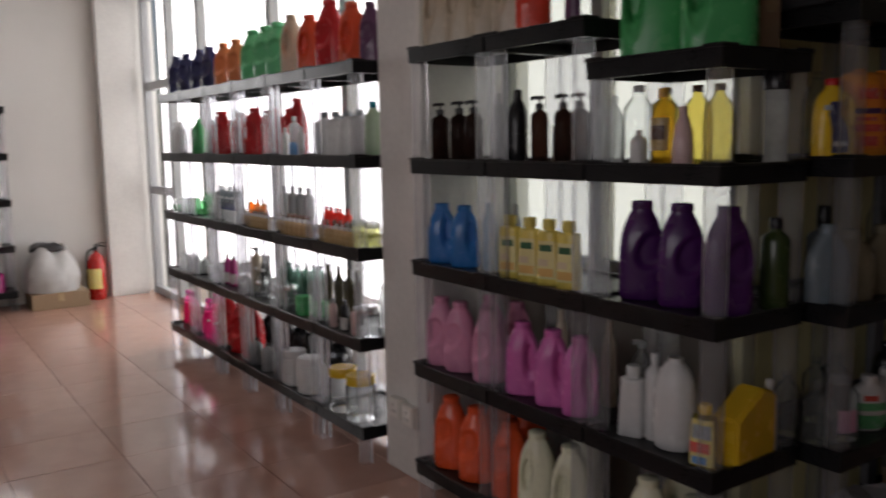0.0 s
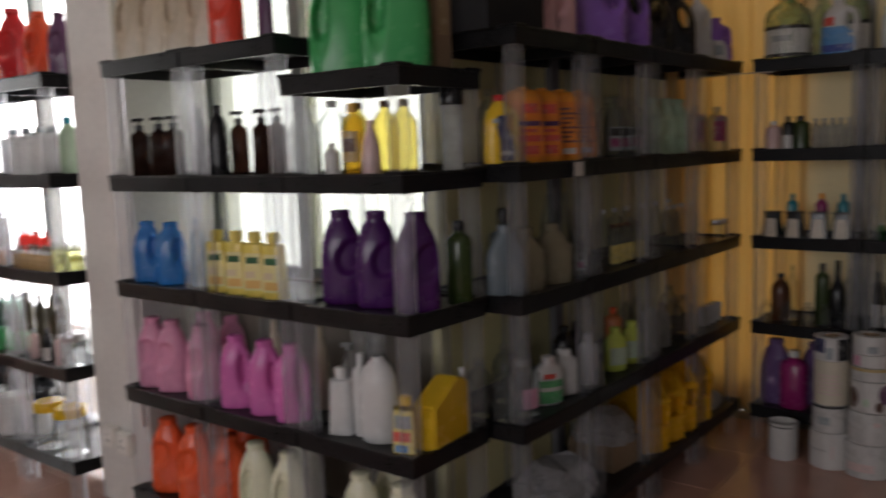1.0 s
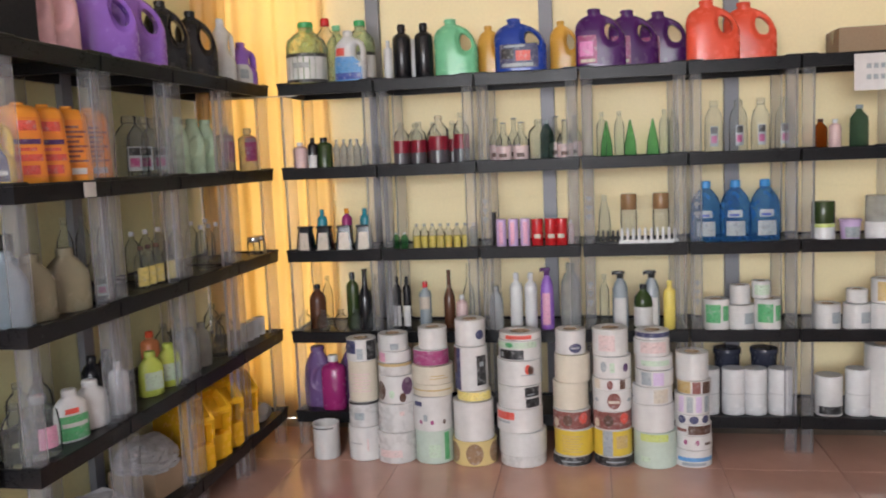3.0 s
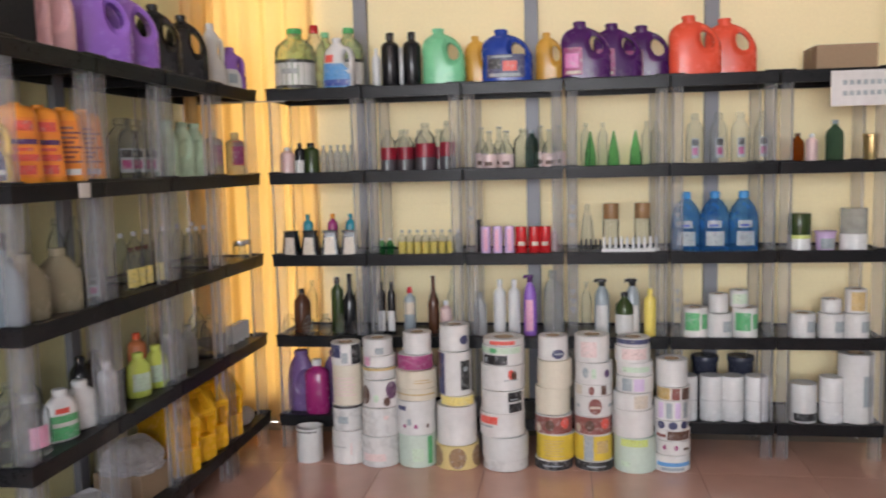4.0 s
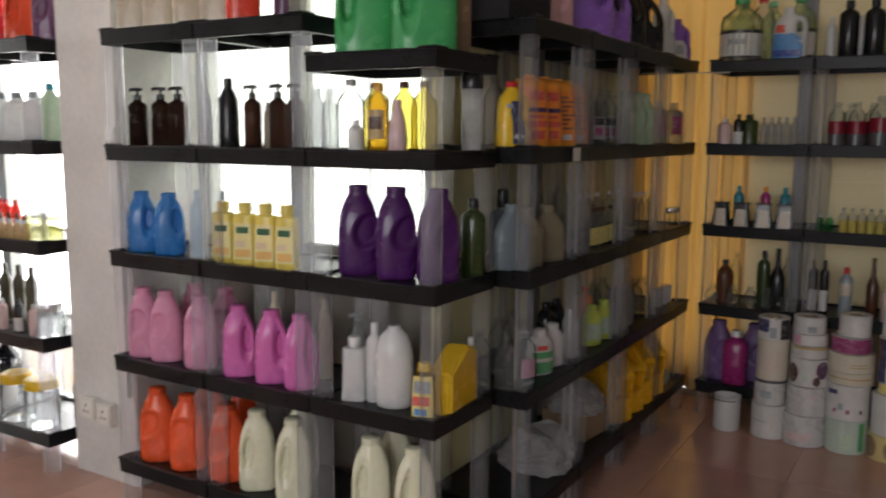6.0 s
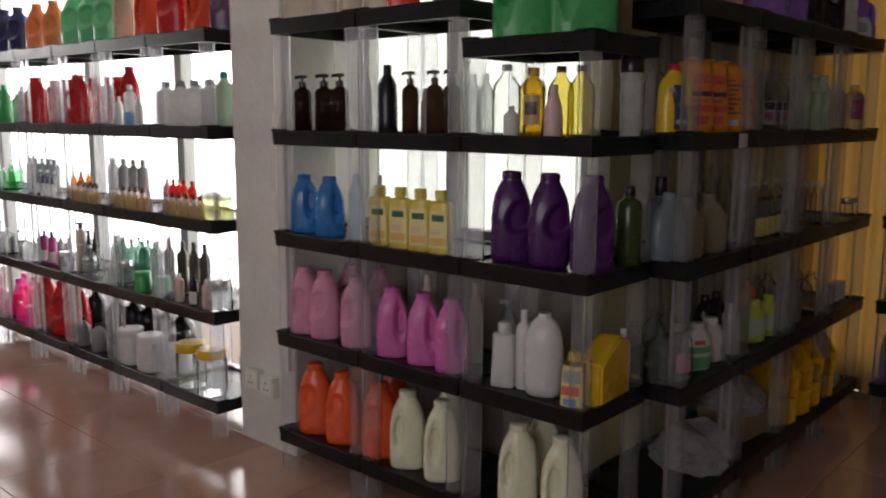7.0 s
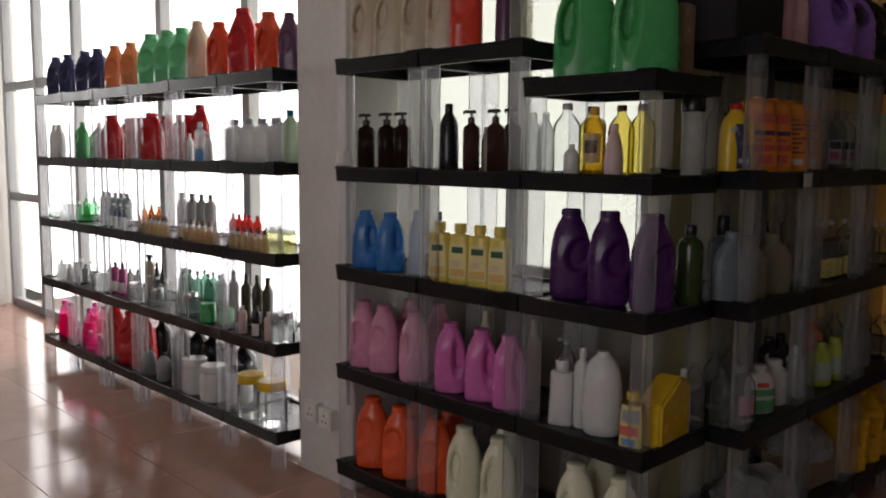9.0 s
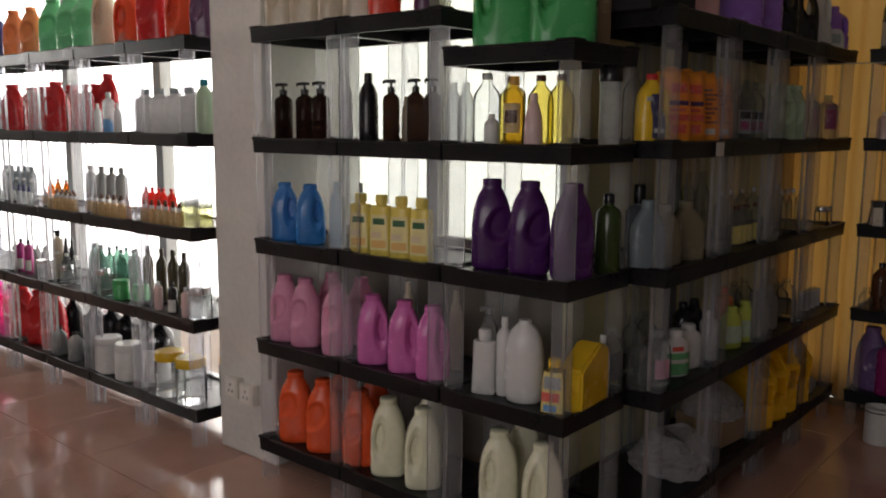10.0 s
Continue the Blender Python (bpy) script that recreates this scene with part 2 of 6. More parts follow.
block("wall_south_b", 1.9, -2.8, 0, 3.8, -2.6, CEIL, M_UNSEEN_WALL, "unseen wall greyed to cut bounced light", "wall")
block("wall_south_c", -1.1, -2.8, 0, 1.9, -2.6, 0.95, M_UNSEEN_WALL, "unseen greyed wall under the fill lamp opening", "wall")
block("wall_south_d", -1.1, -2.8, 2.5, 1.9, -2.6, CEIL, M_UNSEEN_WALL, "unseen greyed wall over the fill lamp opening", "wall")
# wall behind the shelves: glazed far part, pillar, window over a parapet
block("wall_north_a", END_X, WALL_Y, 2.72, -2.56, WALL_Y + 0.2, CEIL, M_WALL, "white plastered wall over the glazing", "wall")
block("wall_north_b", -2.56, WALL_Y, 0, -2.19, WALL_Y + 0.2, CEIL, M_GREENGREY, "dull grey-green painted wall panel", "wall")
# Parapet toned darker than the walls beside and above it.
block("wall_north_c", -2.19, WALL_Y, 0, B_X - 0.04, WALL_Y + 0.2, 0.88, M_PARAPET, "dull brown-grey parapet under the window", "wall")
block("wall_north_d", -2.19, WALL_Y, 2.5, B_X - 0.04, WALL_Y + 0.2, CEIL, M_CREAM, "cream painted wall over the window", "wall")
block("wall_alcove", B_X - 0.04, WALL_Y, 0, B_X, C_Y + 0.2, CEIL, M_OLIVE, "dull olive cream painted alcove wall", "wall")
block("wall_back_a", -0.45, C_Y, 0, 3.8, C_Y + 0.2, CEIL, M_CREAM, "pale yellow painted back wall", "wall")
block("wall_back_b", B_X, C_Y, 2.5, -0.45, C_Y + 0.2, CEIL, M_CREAM, "pale yellow painted wall over the curtain", "wall")
# Unseen low strip, added to stop the backlight leaking under the curtain.
block("curtain_leak_block", B_X, C_Y, 0, -0.45, C_Y + 0.2, 0.16, M_CREAM, "low pale yellow strip added to block light under the curtain", "wall")
block("pillar", -2.47, 2.52, 0, -2.10, WALL_Y - 0.004, CEIL, M_PILLAR, "scuffed white painted square pillar between the shelves", "pillar", 0.012)
# bright outside
bm = bmesh.new()
box(bm, -12, 4.4, -0.5, B_X - 0.3, 4.45, 5.0)
tagged(part("backdrop", bm, M_SKYGLOW), "overexposed white daylight outside the windows", "backdrop", "", "structure")
# Glowing sheet added out of sight to light the curtain from behind.
bm = bmesh.new()
box(bm, B_X - 0.1, 5.6, -0.2, -0.3, 5.65, 3.0)
tagged(part("backdrop", bm, M_CURTAIN_BACKLIGHT), "unseen glowing sheet added to backlight the curtain", "backdrop", "", "structure")


def glazing(name, x0, x1, y, z0, z1, uprights, rails, label, w=0.05, pane=None):
    root = thing(name, pose(0, 0, 0), label, "window", "", "structure")
    for x in (x0 + w / 2, *uprights, x1 - w / 2):
        bm = bmesh.new()
        box(bm, x - w / 2, y, z0, x + w / 2, y + 0.07, z1, 0.004)
        part("window_frame", bm, M_ALU, root)
    for z, a, b in ((z0 + w / 2, x0, x1), (z1 - w / 2, x0, x1), *rails):
        bm = bmesh.new()
        box(bm, a + 0.002, y + 0.006, z - w / 2, b - 0.002, y + 0.064, z + w / 2, 0.004)
        part("window_rail", bm, M_ALU, root)
    xs = (x0 + w / 2, *uprights, x1 - w / 2)
    for a, c in zip(xs, xs[1:]):
        bm = bmesh.new()
        box(bm, a + w / 2 - 0.003, y + 0.03, z0 + w - 0.003, c - w / 2 + 0.003, y + 0.036, z1 - w + 0.003)
        part("pane", bm, pane, root).visible_shadow = False
    return root


glazing("window_1", -7.5, -2.56, WALL_Y + 0.05, 0.0, 2.72, (-6.72, -5.92, -4.55, -3.55), ((1.90, -7.5, -5.92), (0.965, -7.5, -6.72)), "full-height aluminium framed glazing with a glazed door", 0.07, M_PANE)
glazing("window_2", -2.19, B_X - 0.04, WALL_Y + 0.05, 0.88, 2.5, (-1.64,), (), "aluminium framed frosted window behind the shelves", 0.06, M_FROSTPANE)

# ---- shelving ----
TIERS = (0.165, 0.55, 0.935, 1.32, 1.705)
TRAY_H, DEPTH = 0.053, 0.36


def tray_mesh(w, d):
    """Shallow tray in one skin: raised rim, higher at the corners, sunk top, hollow underside. Origin at the front left top corner."""
    bm = bmesh.new()
    h, r, low = TRAY_H, 0.014, 0.010

    def loop(inset, z, boss):
        ring = []
        for side in range(4):
            n = w if side % 2 == 0 else d
            for p in (0, .058, .066, n - .066, n - .058):
                x, y = ((p, 0), (w, p), (w - p, d), (0, d - p))[side]
                x, y = min(max(x, inset), w - inset), min(max(y, inset), d - inset)
                up = boss if p in (0, .058) or p == n - .058 else 0.0
                ring.append(bm.verts.new((x, y, z + up)))
        return ring

    rings = [loop(r + .003, -.017, 0), loop(r, -h, 0), loop(.0045, -h, 0), loop(.0025, -.006, 0), loop(0, -.0055, 0), loop(0, -.003, .004), loop(.0025, 0, .005), loop(r, 0, .005), loop(r + .004, -low, 0)]
    n = len(rings[0])
    for a, c in zip(rings, rings[1:]):
        for k in range(n):
            bm.faces.new((a[k], a[(k + 1) % n], c[(k + 1) % n], c[k]))
    bm.faces.new(rings[0][::-1])
    bm.faces.new(rings[-1])
    return mesh_of(bm, "tray", M_TRAY)


def post_mesh(h):
    """Fluted clear tube, hollow, standing on its origin at its centre."""
    bm = bmesh.new()
    ring = []
    n = 40
    for k in range(n):
        a = 2 * math.pi * k / n
        c, s = math.cos(a), math.sin(a)
        q = (abs(c) ** 9 + abs(s) ** 9) ** (-1 / 9)
        q *= 1 - 0.035 * (1 + math.cos(a * 20)) / 2
        ring.append((0.0235 * q * c, 0.0235 * q * s))
    for f in (1.0,):
        lo = [bm.verts.new((x * f, y * f, 0)) for x, y in ring]
        hi = [bm.verts.new((x * f, y * f, h)) for x, y in ring]
        for k in range(n):
            bm.faces.new((lo[k], lo[(k + 1) % n], hi[(k + 1) % n], hi[k]))
    me = mesh_of(bm, "post", M_POST, True)
    return me


POSTS = {}


def shelf_unit(m, w, d, tiers, label, group, legs=True):
    root = thing("shelving_unit", m, label, "shelf", group)
    key = (round(w, 3), round(d, 3))
    if key not in POSTS:
        POSTS[key] = tray_mesh(w, d)
    low = 0.0
    for k, z in enumerate(tiers):
        t = part("tray", POSTS[key], M_TRAY, root)
        t.location = (0, 0, z)
        gap = round(z - TRAY_H + 0.003 - low, 3)
        if gap not in POSTS:
            POSTS[gap] = post_mesh(gap)
        for x in (0.032, w - 0.032):
            for y in (0.032, d - 0.032):
                p = part("post", POSTS[gap], M_POST, root)
                p.location = (x, y, low)
        low = z - 0.009
    return root


LAB = "shelving unit of black plastic trays on clear posts"
A_X, A_W, A_Y = -2.075, 0.4583, 2.415
for k in range(3):
    tiers = (0.165, 0.55, 0.935, 1.31, 1.705) if k < 2 else (0.165, 0.55, 0.935, 1.31, 1.586)
    shelf_unit(pose(A_X + k * A_W, A_Y, 0), A_W - 0.003, DEPTH, tiers, LAB + (" with lowered top" if k == 2 else ""), "shelves under the window")
L_X, L_W = -5.222, 0.4553
for k in range(6):
    shelf_unit(pose(L_X + k * L_W, A_Y, 0), L_W - 0.003, DEPTH, TIERS, LAB + "", "shelves before the glazing")
B_F, B_Y, B_W = -0.597, 2.795, 0.4615
for k in range(4):
    shelf_unit(pose(B_F, B_Y + k * B_W, 0, 0, 0, 90), B_W - 0.003, DEPTH, TIERS, LAB + "", "shelves along the alcove wall")
C_X, C_W, C_F = -0.535, 0.4563, 4.575
for k in range(6):
    shelf_unit(pose(C_X + k * C_W, C_F, 0), C_W - 0.003, DEPTH, TIERS, LAB + "", "shelves along the back wall")

# ---- bottles and packaging ----
SEG = 22


def ring_points(cx, a, b, p, n=SEG):
    pts = []
    for k in range(n):
        t = 2 * math.pi * k / n
        c, s = math.cos(t), math.sin(t)
        q = (abs(c) ** p + abs(s) ** p) ** (-1.0 / p)
        pts.append((cx + a * q * c, b * q * s))
    return pts


def loft(bm, sections, close=True):
    """Skin over rings (z, cx, a, b, p) from the bottom up."""
    rings = [[bm.verts.new((x, y, z)) for x, y in ring_points(cx, a, b, p)] for z, cx, a, b, p in sections]
    for lo, hi in zip(rings, rings[1:]):
        for k in range(SEG):
            bm.faces.new((lo[k], lo[(k + 1) % SEG], hi[(k + 1) % SEG], hi[k]))
    if close:
        bm.faces.new(rings[0][::-1])
        bm.faces.new(rings[-1])
    return rings


def section_at(sections, z):
    for lo, hi in zip(sections, sections[1:]):
        if lo[0] <= z <= hi[0] and hi[0] > lo[0]:
            f = (z - lo[0]) / (hi[0] - lo[0])
            return tuple(u + f * (v - u) for u, v in zip(lo, hi))
    return sections[-1]


def wrap(bm, sections, z0, z1, t0, t1, off, rows=4, cols=10):
    """A label wrapped on the skin: from angle t0 to t1 in degrees, 270 being the front."""
    grid = []
    for r in range(rows + 1):
        z, cx, a, b, p = section_at(sections, z0 + (z1 - z0) * r / rows)
        z = z0 + (z1 - z0) * r / rows
        line = []
        for k in range(cols + 1):
            t = radians(t0 + (t1 - t0) * k / cols)
            c, s = math.cos(t), math.sin(t)
            q = (abs(c) ** p + abs(s) ** p) ** (-1.0 / p)
            line.append(bm.verts.new((cx + (a * q + off) * c, (b * q + off) * s, z)))
        grid.append(line)
    for lo, hi in zip(grid, grid[1:]):
        for k in range(cols):
            bm.faces.new((lo[k], lo[k + 1], hi[k + 1], hi[k]))


def sweep(bm, pts, r, n=8, flat=1.0):
    """A bent bar through points in the x-z plane."""
    rings = []
    for i, (x, z) in enumerate(pts):
        x0, z0 = pts[max(0, i - 1)]
        x1, z1 = pts[min(len(pts) - 1, i + 1)]
        d = Vector((x1 - x0, 0, z1 - z0)).normalized()
        side = Vector((d.z, 0, -d.x))
        ring = []
        for k in range(n):
            t = 2 * math.pi * k / n
            v = Vector((x, 0, z)) + side * (r * math.cos(t)) + Vector((0, r * flat * math.sin(t), 0))
            ring.append(bm.verts.new(v))
        rings.append(ring)
    for lo, hi in zip(rings, rings[1:]):
        for k in range(n):
            bm.faces.new((lo[k], lo[(k + 1) % n], hi[(k + 1) % n], hi[k]))
    bm.faces.new(rings[0][::-1])
    bm.faces.new(rings[-1])


PROFILES = {
    "block": [(0, .96), (.01, 1), (.79, 1), (.81, .97), (.82, .9), (.825, .5), (.86, .48), (.88, .48)],
    "ovoid": [(0, .78), (.02, .9), (.10, 1), (.45, 1), (.64, .96), (.78, .86), (.88, .68), (.94, .44), (.96, .34), (1, .32)],
    "panel": [(0, .93), (.015, .98), (.04, 1), (.80, 1), (.87, .97), (.92, .88), (.95, .72), (.965, .5), (.97, .3), (1, .28)],
    "bleach": [(0, .92), (.03, 1), (.45, 1), (.60, .95), (.72, .80), (.82, .52), (.88, .30), (.90, .28)],
    "can": [(0, .9), (.02, .98), (.05, 1), (.70, 1), (.79, .97), (.86, .86), (.895, .66), (.91, .34), (.96, .32), (1, .30)],
    "flat": [(0, .92), (.02, .98), (.06, 1), (.50, 1), (.62, .93), (.74, .72), (.84, .46), (.88, .34), (.90, .32)],
    "tube": [(0, .88), (.03, 1), (.74, 1), (.80, .86), (.85, .42), (.88, .38), (.90, .38)],
    "shampoo": [(0, .86), (.03, .98), (.2, 1), (.5, .97), (.70, .9), (.80, .66), (.86, .40), (.89, .36), (.90, .36)],
    "round": [(0, .9), (.03, 1), (.62, 1), (.72, .92), (.80, .62), (.86, .36), (.92, .33), (.93, .33)],
    "wine": [(0, .94), (.02, 1), (.52, 1), (.62, .72), (.70, .40), (.80, .34), (.97, .32), (.975, .38), (1, .38)],
    "dropper": [(0, .92), (.03, 1), (.50, 1), (.58, .8), (.62, .5), (.66, .5)],
    "slope": [(0, .9), (.03, 1), (.35, 1), (.60, .84), (.78, .56), (.86, .38), (.90, .36)],
    "jar": [(0, .92), (.03, 1), (.74, 1), (.80, .92), (.83, .84), (.86, .84)],
    "globe": [(0, .5), (.03, .62), (.18, .9), (.40, 1), (.60, .92), (.74, .62), (.80, .42), (.93, .40), (1, .44)],
    "cone": [(0, .95), (.03, 1), (.4, .86), (.8, .36), (.97, .14), (1, .08)],
    "straight": [(0, .96), (.02, 1), (.97, 1), (1, .97)],
    "tub": [(0, .82), (.03, .86), (.84, .98), (.86, 1.06), (.93, 1.06), (.94, 1.03)],
    "waist": [(0, .86), (.03, 1), (.25, .96), (.45, .88), (.62, .98), (.74, .86), (.82, .5), (.86, .36), (.90, .35)],
}


def cap_mesh(bm, cx, z0, z1, r, grip=True):
    loft(bm, [(z0, cx, r * 1.0, r * 1.0, 2), (z0 + (z1 - z0) * .12, cx, r * 1.04, r * 1.04, 2), (z1 - (z1 - z0) * .15, cx, r, r, 2), (z1, cx, r * .86, r * .86, 2)])
    if grip:
        loft(bm, [(z0 - .003, cx, r * 1.12, r * 1.12, 2), (z0 + .002, cx, r * 1.12, r * 1.12, 2)])


def jug_sections(w, d, h, side, wide):
    """Body with one shoulder drawn in where the handle's opening is."""
    a, b = w / 2, d / 2
    s = -side
    return [
        (0, 0, a * .86, b * .84, 3.2), (h * .022, 0, a * .96, b * .96, 3.2), (h * .18, 0, a, b, 3.0), (h * .36, 0, a * .99, b, 2.8),
        (h * .41, s * a * .09, a * .90, b, 2.7), (h * .46, s * a * .24, a * .74, b * .98, 2.6), (h * .55, s * a * .30, a * .66, b * .97, 2.5), (h * .66, s * a * .28, a * .64, b * .94, 2.5),
        (h * .72, s * a * .20, a * .66, b * .90, 2.4), (h * .77, s * a * .08, a * .70, b * .82, 2.3), (h * .81, s * a * .06, a * .58, b * .72, 2.2),
        (h * .855, s * a * .10, a * .40, b * .58, 2.1), (h * .885, s * a * .12, a * .30, min(a * .30, b * .5), 2), (h * .92, s * a * .12, a * .29, min(a * .29, b * .5), 2)]


def build_jug(root, k, w, h):
    d = w * k.get("deep", 0.62)
    side = k.get("side", 1)
    sec = jug_sections(w, d, h, side, k.get("wide", True))
    bm = bmesh.new()
    loft(bm, sec)
    a = w / 2
    r = w * .085
    sweep(bm, [(side * a * .36, h * .785), (side * a * .56, h * .775), (side * a * .74, h * .73), (side * a * .83, h * .66), (side * a * .86, h * .56), (side * a * .86, h * .46), (side * a * .82, h * .38), (side * a * .70, h * .33)], r, 10, k.get("flat", 1.7))
    part("body", bm, k["body"], root, smooth=True)
    bm = bmesh.new()
    cx = -side * a * .12
    cap_mesh(bm, cx, h * .90, h * .985, a * .30, False)
    part("cap", bm, k["cap"], root, k.get("caplabel", ""), smooth=True)
    labels(root, k, sec, h, 205 if side > 0 else 215, 325 if side > 0 else 335)


POCKET = [(0, .84), (.012, .92), (.03, .97), (.10, 1), (.30, 1), (.48, .985), (.60, .94), (.69, .87), (.76, .77), (.82, .65), (.86, .55), (.885, .48), (.92, .46)]
GRIP = [(0, .90), (.012, .95), (.03, .985), (.10, 1), (.35, 1), (.52, .985), (.64, .94), (.73, .86), (.80, .74), (.85, .58), (.885, .40), (.905, .27), (.92, .25), (.96, .25)]


def along(prof, f):
    for (f0, r0), (f1, r1) in zip(prof, prof[1:]):
        if f <= f1:
            return r0 + (r1 - r0) * (f - f0) / (f1 - f0)
    return prof[-1][1]


def build_pocket(root, k, w, h):
    """Blow-moulded jug. Its grip is a hole through the body, a deep hollow closed by a web, or a shallow oval with a raised lip."""
    hole = k.get("hole")
    prof = GRIP if k.get("wide") else POCKET
    n, rows = (96, 52) if hole else (56, 40)
    web = hole and not k.get("wide")
    a, b = w / 2, w / 2 * k.get("deep", .66)
    tc, dt, zc, dz = hole or (k.get("at", 252), 46.0, .50, .20)
    lean = k.get("lean", 0.0)
    top = prof[-1][0]

    def away(deg, f, centre):
        d = (deg - centre + 180) % 360 - 180
        return math.sqrt((d / dt) ** 2 + ((f - zc - .0012 * d) / dz) ** 2), d

    def size(f):
        q = along(prof, f)
        p = 3.0 if f < .6 else 3.0 - 1.0 * min(1, (f - .6) / .2)
        bb = b * q if f < .8 else max(b * q, min(a * q, b * .5))
        return lean * a * max(0, f - .5), a * q, bb, p

    def point(deg, f):
        cx, aa, bb, p = size(f)
        c, s = math.cos(radians(deg)), math.sin(radians(deg))
        e = (abs(c) ** p + abs(s) ** p) ** (-1.0 / p)
        dx = dy = 0.0
        if hole:
            m = min(away(deg, f, tc)[0], away(deg, f, -tc)[0])
            if m < 1.7:
                u = min(1.0, (1.7 - m) / .7)
                dy = -(.30 if web else .42) * u * u * (3 - 2 * u)
            if web and m < 1.0:
                u = min(1.0, (1.0 - m) / .25)
                dy -= .52 * u * u * (3 - 2 * u)
        else:
            m = away(deg, f, tc)[0]
            if m < 1.0:
                u = min(1.0, (1.0 - m) / .35)
                dy = -.42 * u * u * (3 - 2 * u)
            elif m < 1.25:
                dy = .035 * math.sin(math.pi * (m - 1.0) / .25)
            dx = dy * .35
        return cx + aa * e * c * (1 + dx), bb * e * s * (1 + dy), f * h

    spot = {(j, i): (360.0 * i / n, top * j / rows) for j in range(rows + 1) for i in range(n)}
    gone = set()
    if hole and not web:
        for j in range(rows):
            for i in range(n):
                if away(360.0 * (i + .5) / n, top * (j + .5) / rows, tc)[0] < 1.0:
                    gone.add((j, i))
        for j, i in gone:
            for v in ((j, i), (j, (i + 1) % n), (j + 1, i), (j + 1, (i + 1) % n)):
                m, d = away(*spot[v], tc)
                f = spot[v][1]
                if m > .3:
                    d1 = d / m
                    f1 = zc + .0012 * d1 + (f - zc - .0012 * d) / m
                    spot[v] = (tc + d1, f1)
                spot[(v[0], (n - v[1]) % n)] = (-spot[v][0], spot[v][1])
    back = {(j, (n - i - 1) % n) for j, i in gone}
    bm = bmesh.new()
    vs = {key: bm.verts.new(point(*at)) for key, at in spot.items()}
    for j in range(rows):
        for i in range(n):
            if (j, i) not in gone and (j, i) not in back:
                bm.faces.new((vs[j, i], vs[j, (i + 1) % n], vs[j + 1, (i + 1) % n], vs[j + 1, i]))
    for j, i in gone:
        for (dj, di), u, v in (((-1, 0), (j, i), (j, i + 1)), ((1, 0), (j + 1, i + 1), (j + 1, i)), ((0, -1), (j + 1, i), (j, i)), ((0, 1), (j, i + 1), (j + 1, i + 1))):
            if (j + dj, (i + di) % n) in gone:
                continue
            u, v = (u[0], u[1] % n), (v[0], v[1] % n)
            bm.faces.new((vs[u], vs[v], vs[v[0], (n - v[1]) % n], vs[u[0], (n - u[1]) % n]))
    bm.faces.new([vs[0, i] for i in range(n)][::-1])
    bm.faces.new([vs[rows, i] for i in range(n)])
    for v in [v for v in bm.verts if not v.link_faces]:
        bm.verts.remove(v)
    part("body", bm, k["body"], root, smooth=True)
    bm = bmesh.new()
    cx, aa, _, _ = size(top)
    cap_mesh(bm, cx, h * (top - .008), h * min(1.0, top + .065), aa * 1.03, False)
    part("cap", bm, k["cap"], root, smooth=True)
    sec = []
    for j in range(rows + 1):
        f = top * j / rows
        sec.append((f * h, *size(f)))
    labels(root, k, sec, h, 215, 325)


